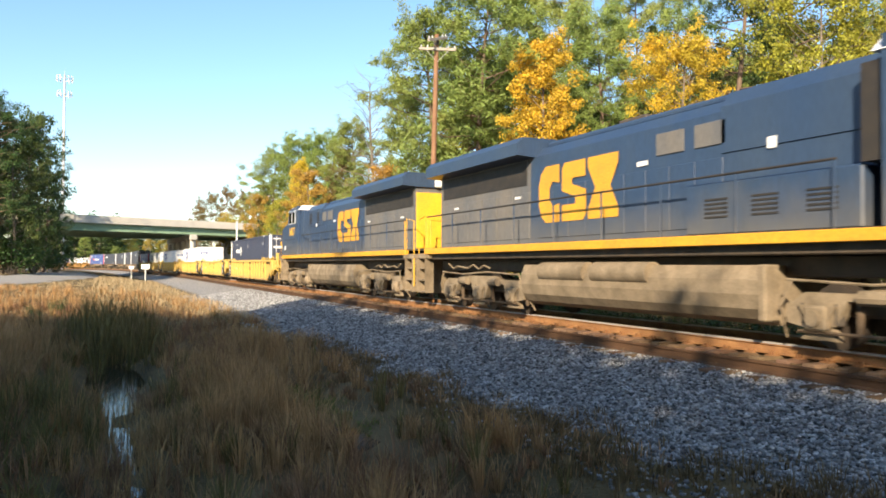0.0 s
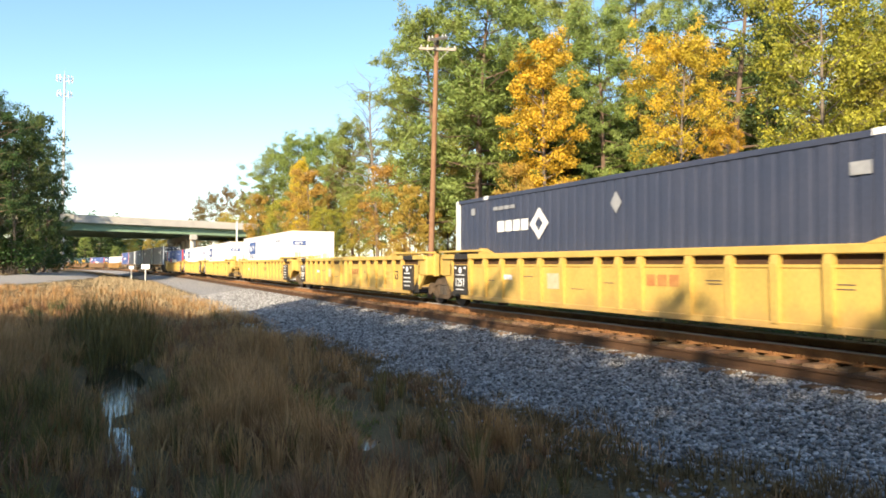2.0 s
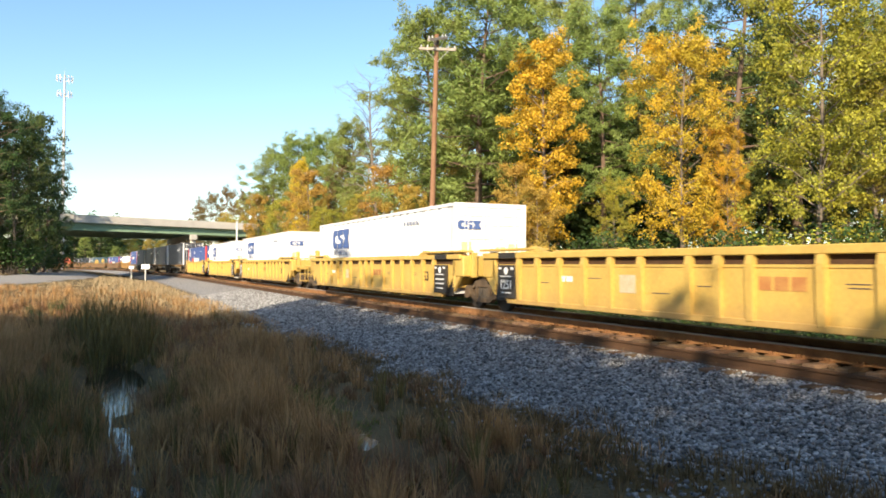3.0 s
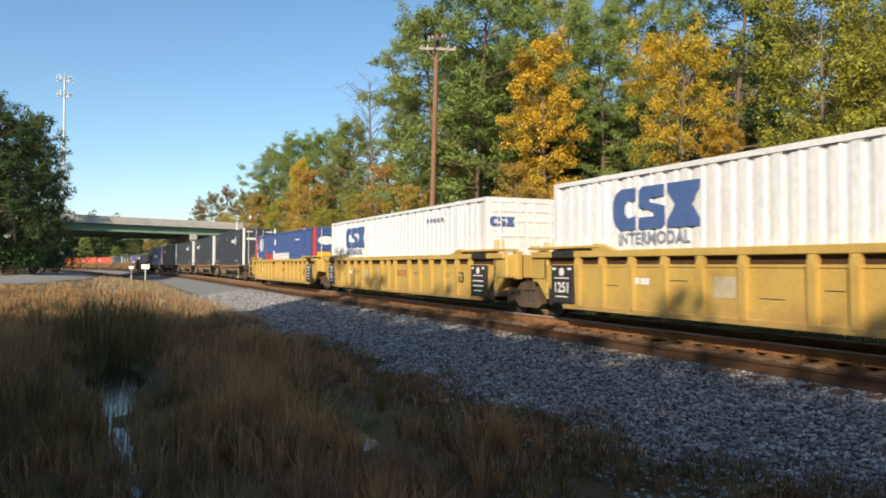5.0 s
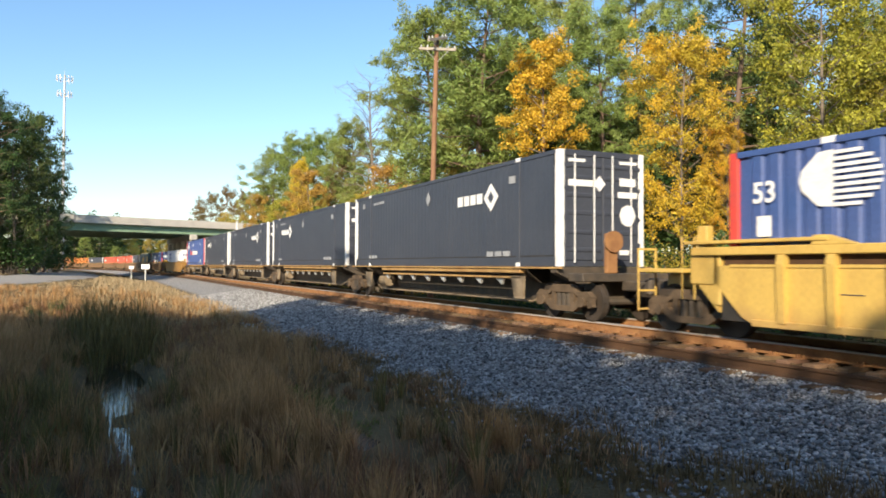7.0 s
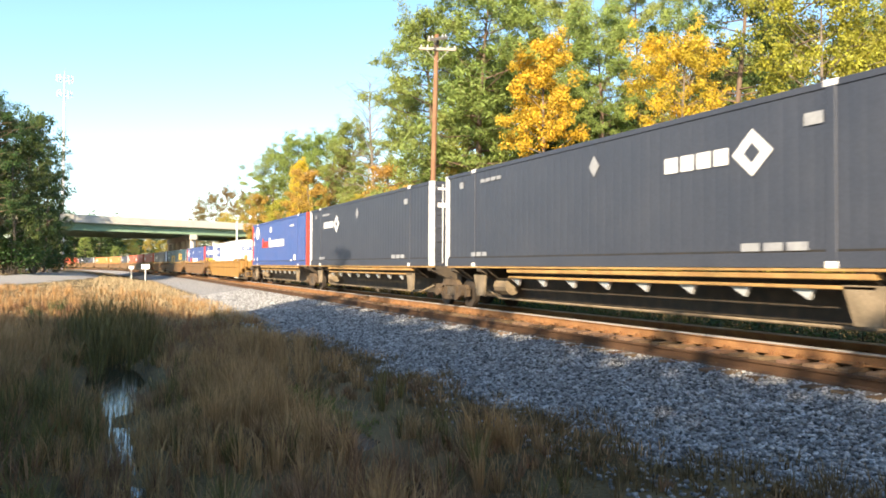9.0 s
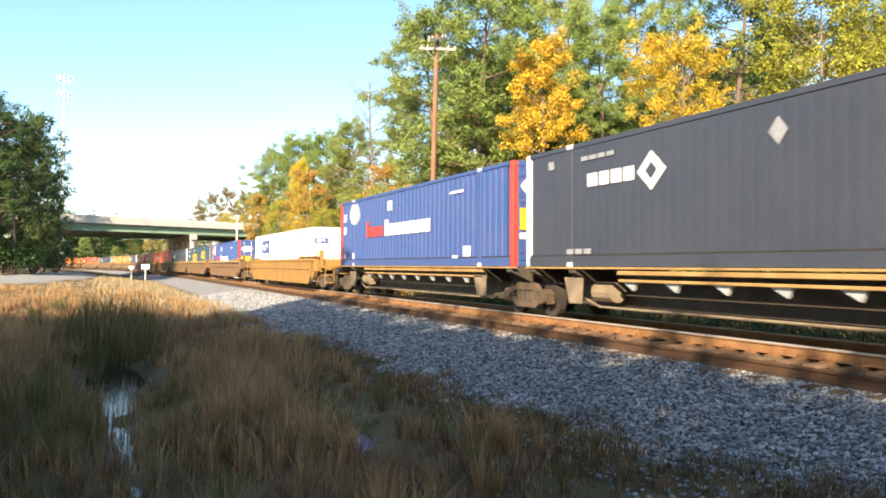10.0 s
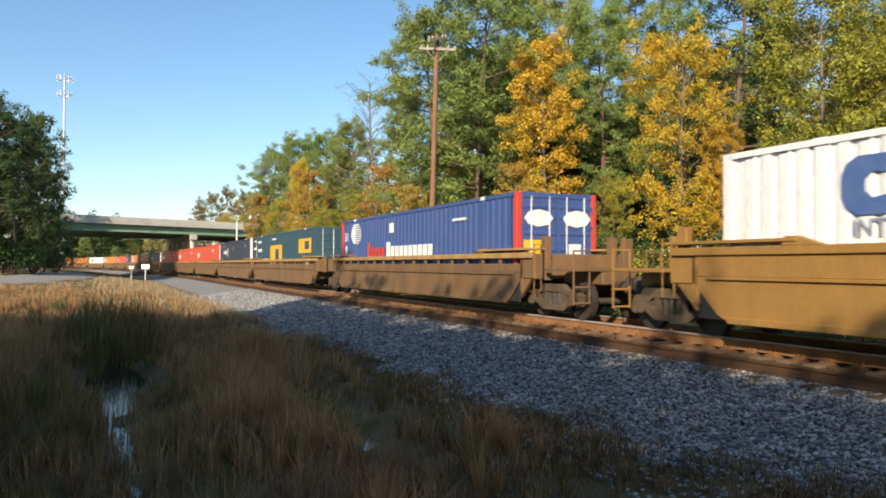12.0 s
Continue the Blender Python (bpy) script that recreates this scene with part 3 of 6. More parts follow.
def container(style, label, shift=0.0):
    """A 53-foot container, origin under its middle, doors towards -y."""
    body_m = {"navy": NAVY, "charcoal": CHARCOAL, "blue": BLUE, "white": WHITE, "red": REDBOX, "orange": ORANGEBOX, "teal": TEAL}[style]
    post_m = {"navy": DECAL, "charcoal": DECAL, "blue": RED, "white": WHITE, "red": REDBOX, "orange": ORANGEBOX, "teal": TEAL}[style]
    c = thing("shipping_container", label, "shipping container", "containers on the train")
    hl = CL / 2
    b = Build().box(-CW + 0.06, CW - 0.06, -hl + 0.05, hl - 0.05, 0.12, CH - 0.03)
    # corrugated sides, folded sheet: flat outer ridges and inner grooves
    pitch, deep = (0.36, 0.032) if style in ("white", "blue") else (0.36, 0.014) if style == "navy" else (0.30, 0.004)
    n = int((CL - 0.5) / pitch)
    for s in (-1, 1):
        pts = []
        y = -n * pitch / 2
        for i in range(n):
            for f, d in ((0, 0.0), (0.52, 0.0), (0.64, deep), (0.88, deep)):
                pts.append((y + (i + f) * pitch, s * (CW - 0.02 - d)))
        v = [(x, yy, z) for z in (0.17, CH - 0.11) for yy, x in pts]
        m = len(pts)
        f = [(i, i + 1, m + i + 1, m + i) if s > 0 else (i + 1, i, m + i, m + i + 1) for i in range(m - 1)]
        b.add(v, f)
    part("body", b, body_m, c)
    for s in (-1, 1):
        part("bottom_rail", Build().box(s * CW - (0.06 if s > 0 else 0), s * CW + (0.06 if s < 0 else 0), -hl + 0.16, hl - 0.16, 0.0, 0.25, 0.008), body_m, c)
        part("rail_seam", Build().box(min(s * (CW - 0.05), s * (CW - 0.013)), max(s * (CW - 0.05), s * (CW - 0.013)), -hl + 0.2, hl - 0.2, 0.25, 0.29), BLACK if style != "white" else WHITE, c)
        part("top_rail", Build().box(min(s * CW, s * (CW - 0.06)), max(s * CW, s * (CW - 0.06)), -hl + 0.16, hl - 0.16, CH - 0.11, CH, 0.008), body_m, c)
        for e in (-1, 1):
            part("corner_post", Build().box(min(s * CW, s * (CW - 0.16)), max(s * CW, s * (CW - 0.16)), min(e * hl, e * (hl - 0.2)), max(e * hl, e * (hl - 0.2)), 0.0, CH, 0.012), post_m, c)
            yy = e * (hl - 2.0)
            part("lifting_post", Build().box(min(s * (CW + 0.004), s * (CW - 0.05)), max(s * (CW + 0.004), s * (CW - 0.05)), yy - 0.09, yy + 0.09, 0.1, CH - 0.05, 0.008), body_m, c)
            part("lifting_casting", Build().box(min(s * (CW + 0.006), s * (CW - 0.14)), max(s * (CW + 0.006), s * (CW - 0.14)), yy - 0.13, yy + 0.13, CH - 0.1, CH + 0.012, 0.012), DECAL if style != "white" else WHITE, c)
            part("lower_casting", Build().box(min(s * (CW + 0.006), s * (CW - 0.14)), max(s * (CW + 0.006), s * (CW - 0.14)), yy - 0.12, yy + 0.12, -0.012, 0.11, 0.012), DECAL if style != "white" else WHITE, c)
    # doors at the -y end
    for s in (-1, 1):
        d = part("door", Build().box(min(0.01 * s, s * (CW - 0.17)), max(0.01 * s, s * (CW - 0.17)), -hl + 0.0, -hl + 0.05, 0.16, CH - 0.16, 0.01), body_m, c)
        for k in (0.28, 0.86):
            part("lock_rod", Build().tube([(s * k, -hl - 0.035, 0.1), (s * k, -hl - 0.035, CH - 0.1)], 0.018, 6), DECAL, d, "white lock rod")
        ribs = Build()
        for z in (0.42, 0.86, 1.34, 1.78, 2.22, 2.52):
            ribs.prism([(-hl, z - 0.06), (-hl - 0.022, z - 0.035), (-hl - 0.022, z + 0.035), (-hl, z + 0.06)], "x", min(s * 0.06, s * (CW - 0.24)), max(s * 0.06, s * (CW - 0.24)))
        part("door_corrugation", ribs, body_m, d)
        for z in (0.55, 1.2, 1.95, 2.5):
            part("hinge", Build().box(min(s * (CW - 0.3), s * (CW - 0.14)), max(s * (CW - 0.3), s * (CW - 0.14)), -hl - 0.02, -hl + 0.02, z - 0.05, z + 0.05), body_m, d)
    part("door_header", Build().box(-CW + 0.16, CW - 0.16, -hl + 0.0, -hl + 0.06, CH - 0.15, CH, 0.01), body_m, c)
    part("door_sill", Build().box(-CW + 0.16, CW - 0.16, -hl + 0.0, -hl + 0.06, 0.0, 0.15, 0.01), body_m, c)
    part("roof", Build().box(-CW + 0.05, CW - 0.05, -hl + 0.07, hl - 0.02, CH - 0.028, CH - 0.012), body_m, c)
    for x in (-CW - 0.002, CW + 0.002):
        flip = 1 if x < 0 else -1

        def side(shapes):
            return [[(flip * y, z) for y, z in sh] for sh in shapes]
        if style in ("navy", "charcoal"):
            top = 1.84
            u = [rect(5.35, 4.98, top, top + 0.3)] + [rect(4.9 - 0.43 * i, 4.55 - 0.43 * i, top, top + 0.3) for i in range(3)]
            u += [[(3.6, top + 0.14), (3.15, top + 0.55), (2.7, top + 0.14), (3.15, top - 0.27)]]
            u = [[(q[0] + shift, q[1]) for q in sh] for sh in u]
            decal(c, "logo", x, side(u), DECAL, "plain white logo block")
            decal(c, "logo_center", x - 0.007 * flip, side([[(3.33 + shift, top + 0.14), (3.15 + shift, top + 0.32), (2.97 + shift, top + 0.14), (3.15 + shift, top - 0.04)]]), body_m)
            decal(c, "stencil", x, side([rect(7.0, 6.75, CH - 0.5, CH - 0.3), rect(-5.6, -5.95, CH - 0.64, CH - 0.44)] + [rect(5.6 - 0.32 * i, 5.34 - 0.32 * i, CH - 0.44, CH - 0.34) for i in range(4)]), DECAL_WORN)
            decal(c, "lower_stencil", x, side([rect(6.2 - 0.35 * i, 5.92 - 0.35 * i, 0.3, 0.42) for i in range(3)] + [rect(-4.3 - 0.48 * i, -4.7 - 0.48 * i, 0.28, 0.42) for i in range(3)]), DECAL_WORN)
            decal(c, "placard", x, side([[(0.2, CH - 0.62), (0.0, CH - 0.38), (-0.2, CH - 0.62), (0.0, CH - 0.86)]]), DECAL_WORN, "faded white diamond placard")
        elif style == "blue":
            g = []
            ez = CH - 0.64
            g.append([(5.98, ez - 0.44), (6.25, ez - 0.42), (6.55, ez - 0.16), (6.6, ez), (6.55, ez + 0.16), (6.25, ez + 0.42), (5.98, ez + 0.44)])
            for i in range(9):
                z = ez - 0.44 + 0.1 * i
                wdt = 0.82 * math.sqrt(max(0.1, 1 - ((i - 4) / 5) ** 2))
                g.append(rect(5.99, 5.99 - wdt, z, z + 0.055))
            g += [rect(7.45, 7.15, CH - 1.5, CH - 1.15), rect(1.75, 1.25, CH - 0.75, CH - 0.38), rect(-4.0, -5.0, CH - 0.60, CH - 0.52)]
            decal(c, "emblem", x, side(g), DECAL, "white striped round emblem and plain panels")
            part("number", text_mesh("53", 0.5, 0.003, DECAL), DECAL, c, "white painted 53", at=Matrix.Translation((x, flip * 7.3, CH - 0.92)) @ Euler((radians(90), 0, radians(-90 * flip))).to_matrix().to_4x4())
            sh = [rect(2.05, 1.62, 1.18, 1.80)] + [rect(1.55 - 0.45 * i, 1.17 - 0.45 * i, 1.18, 1.63) for i in range(9)]
            decal(c, "lettering_bar", x, side(sh), DECAL, "plain white bar in place of lettering")
            decal(c, "red_lettering_bar", x, side([rect(4.3, 3.95, 1.18, 1.82)] + [rect(3.88 - 0.42 * i, 3.55 - 0.42 * i, 1.18, 1.6) for i in range(4)]), RED, "plain red bar in place of lettering")
            decal(c, "lower_stencil", x, side([rect(-5.0, -5.5, 0.3, 0.62), rect(-4.2, -4.6, 0.25, 0.34), rect(7.4, 7.2, 0.3, 0.5), rect(6.2, 5.95, 0.3, 0.55)]), DECAL)
        elif style == "white":
            decal(c, "logo", x, side(emblem(5.78, 1.66, 2.7, 0.88)), LOGOBLUE, "blue block-shaped logo")
            part("lettering", text_mesh("INTERMODAL", 0.35, 0.003, LOGOGREY), LOGOGREY, c, "faded grey-blue painted word", at=Matrix.Translation((x, flip * 4.44, 1.36)) @ Euler((radians(90), 0, radians(-90 * flip))).to_matrix().to_4x4())
            decal(c, "top_rail_slot", x, side([rect(7.7 - 0.72 * i, 7.38 - 0.72 * i, CH - 0.125, CH - 0.105) for i in range(22)]), CHARCOAL)
            decal(c, "stencil", x, side([rect(-3.6 - 0.3 * i, -3.8 - 0.3 * i, CH - 0.55, CH - 0.43) for i in range(5)]), LOGOGREY)
        elif style == "teal":
            decal(c, "panel", x, side([rect(3.2, -0.3, 0.75, 2.15), rect(-4.6, -7.4, 1.55, 2.35), rect(5.6, 3.6, 1.1, 1.3)]), SIGNYELLOW, "plain yellow logo panel")
            decal(c, "stencil", x, side([rect(7.4, 6.2, CH - 0.5, CH - 0.35), rect(7.4, 6.0, CH - 1.1, CH - 0.9), rect(-6.2, -7.0, 0.9, 1.3), rect(2.6, 1.4, CH - 0.4, CH - 0.3)]), DECAL)
            decal(c, "panel_mark", x - 0.007 * flip, side([rect(1.6, 0.6, 0.9, 1.9), rect(-6.0, -6.9, 1.75, 2.2)]), TEAL)
        elif style in ("red", "orange"):
            decal(c, "stencil", x, side([rect(6.8, 4.8, 1.7, 2.2), rect(-5.5, -6.6, 2.2, 2.4)]), DECAL, "plain white stencil block")
    # marks on the doors
    yd = -hl - 0.024

    def front(name, shapes, material, label=""):
        for sh in shapes:
            part(name, Build().prism(sh, "y", yd - 0.006, yd), material, c, label)
    if style in ("navy", "charcoal"):
        front("door_mark", [rect(-1.05, -0.55, CH - 0.3, CH - 0.22), rect(0.5, 1.05, CH - 0.3, CH - 0.22), rect(-1.05, -0.32, 2.0, 2.16), [(-0.3, 2.08), (-0.12, 2.28), (0.06, 2.08), (-0.12, 1.88)],
                             rect(0.5, 1.0, 2.05, 2.25), rect(0.45, 1.05, 1.75, 1.9), rect(0.5, 0.8, 0.3, 0.42)], DECAL, "plain white door stencil")
        front("door_placard", [disc(0.75, 1.3, 0.25, 0.28, 8)], DECAL)
    elif style == "blue":
        front("door_mark", [disc(-0.62, 2.2, 0.46, 0.24, 8), disc(0.62, 2.2, 0.46, 0.24, 8), rect(0.35, 0.75, 1.15, 1.5), rect(-1.1, -0.5, 0.75, 0.92)], DECAL, "white oval door emblem")
        front("door_panel", [rect(-1.1, -0.35, 1.0, 1.6)], SIGNYELLOW, "pale yellow panel")
    elif style == "white":
        bb = [[(-1.25 - p[0], p[1]) for p in sh] for sh in emblem(0.0, 2.05, 0.85, 0.28)]
        front("door_logo", bb, LOGOBLUE, "small blue block-shaped logo")
        front("door_panel", [rect(-1.1, -0.75, 1.15, 1.65), rect(0.15, 0.5, 1.0, 1.5), rect(0.6, 0.95, 1.2, 1.6)], mat("faded_yellow_panel", (0.75, 0.6, 0.35), 0.6) if not bpy.data.materials.get("faded_yellow_panel") else bpy.data.materials["faded_yellow_panel"], "faded yellow door panel")
    return c


def well_unit(material, ribbed, half, ends, label, chord=None, slots=False):
    """One unit of a container well car, origin on the track under its middle. half: to its articulation or coupler at -y and +y; ends: kinds there."""
    c = thing("well_car", label, "freight car", "well cars of the train")
    W, zb, zt = 1.47, 0.34, 1.67
    L2 = 8.45
    dust = BOGIE
    chord = chord or material
    for s in (-1, 1):
        xi, xo = s * (W - 0.10), s * W
        side = part("side_wall", Build().prism([(-L2, 0.98), (-L2 + 0.25, 0.72), (-L2 + 0.55, 0.45), (-L2 + 0.8, zb), (L2 - 0.8, zb), (L2 - 0.55, 0.45), (L2 - 0.25, 0.72), (L2, 0.98), (L2, zt - 0.33), (-L2, zt - 0.33)], "x", min(xi, xi + s * 0.03), max(xi, xi + s * 0.03)), material, c)
        # black plates added as the shade behind the wall's sloped ends
        for e in (-1, 1):
            part("end_web", Build().box(min(xi - s * 0.012, xi - s * 0.03), max(xi - s * 0.012, xi - s * 0.03), min(e * (L2 - 1.0), e * (L2 - 0.06)), max(e * (L2 - 1.0), e * (L2 - 0.06)), 0.37, 1.0), BLACK, side)
        part("top_chord", Build().box(min(xi - s * 0.06, xo), max(xi - s * 0.06, xo), -L2 - 0.6, L2 + 0.6, zt - 0.15, zt, 0.015), chord, side)
        part("bottom_chord", Build().box(min(xi - s * 0.1, xo - s * 0.02), max(xi - s * 0.1, xo - s * 0.02), -L2 + 0.8, L2 - 0.8, zb - 0.03, zb + 0.09, 0.012), material, side)
        if ribbed:
            # dark plate added behind the slots in place of the chord's shade
            part("slot_liner", Build().box(min(xi - s * 0.05, xi - s * 0.03), max(xi - s * 0.05, xi - s * 0.03), -L2 + 0.1, L2 - 0.1, zt - 0.34, zt - 0.1), SHADED_RUST, side, "dark plate added as shade behind the slots")
            rib = Build().prism([(0, zb + 0.06), (0.0, zt - 0.15), (0.10, zt - 0.15), (0.135, zt - 0.30), (0.10, zb + 0.06)], "y", -0.075, 0.075)
            me = rib.mesh("rib", material)
            for y in (-7.02, -6.1, -5.1, -4.1, -3.12, -2.12, -0.73, 0.0, 0.73, 2.12, 3.12, 4.1, 5.1, 6.1, 7.02):
                ob = part("rib", me, material, side, at=pose(xi, y, 0, 0, 0, 0 if s > 0 else 180))
            part("rail_strip", Build().box(min(xi, xi + s * 0.05), max(xi, xi + s * 0.05), -L2 + 0.3, L2 - 0.3, zt - 0.36, zt - 0.31), material, side)
            for y in [e * 7.62 for e, kd in ((-1, ends[0][1]), (1, ends[1][1])) if kd != "coupler"]:
                part("stencil_panel", Build().box(min(xi, xi + s * 0.12), max(xi, xi + s * 0.12), y - 0.46, y + 0.46, zb + 0.1, zt - 0.33, 0.01), BLACK, side, "black stencilled panel")
                part("top_patch", Build().box(min(xi - s * 0.05, xo + s * 0.006), max(xi - s * 0.05, xo + s * 0.006), y - 0.46, y + 0.46, zt - 0.145, zt + 0.006), BLACK, side, "black patch on the top chord")
                x = xi + s * 0.122
                decal(side, "stencil", x, [rect(y - 0.3, y + 0.3, 1.02, 1.05), disc(y, 1.18, 0.11, 0.1, 12), rect(y - 0.25, y + 0.25, 0.58, 0.61), rect(y - 0.4, y - 0.25, 1.22, 1.28), rect(y + 0.25, y + 0.4, 1.22, 1.28)], DECAL, "plain white stencil bar")
                if y < 0:
                    decal(side, "stencil_line", x, [rect(y - 0.32, y + 0.32, 0.86, 0.9), rect(y - 0.32, y + 0.32, 0.72, 0.76)], DECAL)
                    continue
                part("car_number", text_mesh("1251", 0.34, 0.003, DECAL), DECAL, side, "white painted 1251", at=Matrix.Translation((x + s * 0.004, y, 0.70)) @ Euler((radians(90), 0, radians(-90 if s < 0 else 90))).to_matrix().to_4x4())
            decal(side, "paper_panel", xi + s * 0.032, [rect(2.32, 2.84, 0.76, 1.14)], CREAM, "faded cream panel")
            decal(side, "panel_stencil", xi + s * 0.032, [rect(-1.82, -1.54, 0.93, 1.16), rect(-1.48, -1.20, 0.93, 1.16), rect(-1.14, -0.88, 0.93, 1.16)], FADED_RED, "faded rusty-red stencil block")
            decal(side, "panel_line", xi + s * 0.032, [rect(-2.9, -2.5, 1.06, 1.075), rect(-2.9, -2.55, 1.0, 1.015), rect(1.3, 1.8, 0.78, 0.795), rect(3.5, 4.0, 1.04, 1.055), rect(5.6, 6.0, 0.9, 0.915), rect(-5.5, -5.2, 1.05, 1.065), rect(-5.5, -5.15, 0.98, 0.995), rect(0.2, 0.55, 0.95, 0.965)], CHARCOAL, "thin dark stencil line")
            decal(side, "small_plate", xi + s * 0.032, [rect(4.6, 4.85, 0.95, 1.08), rect(4.9, 5.1, 0.95, 1.08)], WHITE)
            me = text_mesh("53", 0.46, 0.003, BLACK)
            part("number", me, BLACK, side, "black painted 53", at=Matrix.Translation((xi + s * 0.036, -6.3, 0.80)) @ Euler((radians(90), 0, radians(-90 if s < 0 else 90))).to_matrix().to_4x4())
        else:
            part("side_ledge", Build().box(min(xi, xo - s * 0.02), max(xi, xo - s * 0.02), -L2 + 0.3, L2 - 0.3, 1.08, 1.14, 0.01), material, side)
            part("upper_plate", Build().box(min(xi, xi + s * 0.05), max(xi, xi + s * 0.05), -L2 + 0.05, L2 - 0.05, 1.14, zt - (0.30 if slots else 0.15), 0.01), material, side)
            for i in range(15 if slots else 0):
                part("slot_post", Build().box(min(xi, xi + s * 0.05), max(xi, xi + s * 0.05), -7.4 + i * 1.05, -7.28 + i * 1.05, zt - 0.30, zt - 0.15), material, side)
        for e in (-1, 1):
            part("walkway", Build().box(min(s * (W + 0.02), s * (W - 0.42)), max(s * (W + 0.02), s * (W - 0.42)), min(e * (L2 - 2.3), e * (L2 + 0.75)), max(e * (L2 - 2.3), e * (L2 + 0.75)), zt + 0.06, zt + 0.12, 0.008), chord if slots or ribbed else material, side)
            part("guide_block", Build().prism([(e * (L2 - 2.75), zt), (e * (L2 - 2.25), zt + 0.15), (e * (L2 - 2.05), zt + 0.15), (e * (L2 - 2.0), zt)], "x", min(s * (W - 0.16), s * W), max(s * (W - 0.16), s * W)), material, side)
    floor = Build().box(-1.36, 1.36, -L2 + 0.9, L2 - 0.9, 0.30, 0.36)
    for i in range(9):
        floor.box(-1.36, 1.36, -6.8 + i * 1.7 - 0.12, -6.8 + i * 1.7 + 0.12, 0.36, 0.42)
    part("floor", floor, DARKSTEEL, c)
    for e, (reach, kind) in ((-1, ends[0]), (1, ends[1])):
        part("end_bulkhead", Build().box(-1.40, 1.40, min(e * (L2 - 0.05), e * (L2 + 0.1)), max(e * (L2 - 0.05), e * (L2 + 0.1)), 0.62, zt - 0.05, 0.02), material, c)
        pf = Build().box(-0.5, 0.5, min(e * L2, e * (reach - 0.5)), max(e * L2, e * (reach - 0.5)), 0.86, 1.18, 0.03)
        pf.box(-1.40, 1.40, min(e * L2, e * (L2 + 0.7)), max(e * L2, e * (L2 + 0.7)), 0.98, zt - 0.04, 0.03)
        plat = part("end_platform", pf, material, c)
        for s in (-1, 1):
            part("end_post", Build().box(min(s * 0.95, s * 1.12), max(s * 0.95, s * 1.12), min(e * (L2 + 0.55), e * (L2 + 0.8)), max(e * (L2 + 0.55), e * (L2 + 0.8)), 0.95, zt + 0.42 if kind == "coupler" else zt + 0.05, 0.015), material, plat)
            if kind == "coupler":
                part("grab_iron", Build().tube([(s * 1.36, e * (L2 + 0.62), 0.7), (s * 1.36, e * (L2 + 0.62), zt + 0.2), (s * 1.36, e * (L2 + 0.95), zt + 0.2), (s * 1.36, e * (L2 + 0.95), 0.7)], 0.02, 6), material, plat)
            part("bracket", Build().prism([(e * L2, 0.98), (e * L2, 0.5), (e * (L2 + 0.5), 0.98)], "x", min(s * 1.38, s * 1.30), max(s * 1.38, s * 1.30)), material, plat)
        if kind == "coupler":
            part("end_deck", Build().box(-1.3, 1.3, min(e * (L2 + 1.0), e * (reach - 0.5)), max(e * (L2 + 1.0), e * (reach - 0.5)), 1.2, 1.28, 0.01), material, plat)
            part("brake_stand", Build().box(0.2, 0.5, min(e * (reach - 0.75), e * (reach - 0.6)), max(e * (reach - 0.75), e * (reach - 0.6)), 1.2, 2.0, 0.02), material, plat)
            for s in (-1, 1):
                part("end_ladder", Build().tube([(s * 1.3, e * (reach - 0.55), 0.4), (s * 1.3, e * (reach - 0.55), 1.7)], 0.022, 6).tube([(s * 0.85, e * (reach - 0.55), 0.4), (s * 0.85, e * (reach - 0.55), 1.7)], 0.022, 6).box(min(s * 0.85, s * 1.3), max(s * 0.85, s * 1.3), e * (reach - 0.55) - 0.02, e * (reach - 0.55) + 0.02, 0.42, 0.46).box(min(s * 0.85, s * 1.3), max(s * 0.85, s * 1.3), e * (reach - 0.55) - 0.02, e * (reach - 0.55) + 0.02, 0.8, 0.84).box(min(s * 0.85, s * 1.3), max(s * 0.85, s * 1.3), e * (reach - 0.55) - 0.02, e * (reach - 0.55) + 0.02, 1.66, 1.7), material, plat)
            coupler(c, e * reach)
            bogie("bogie", c, e * (L2 + 1.05), dust)
        elif kind == "bogie":
            bogie("bogie", c, e * reach, dust)
    return c


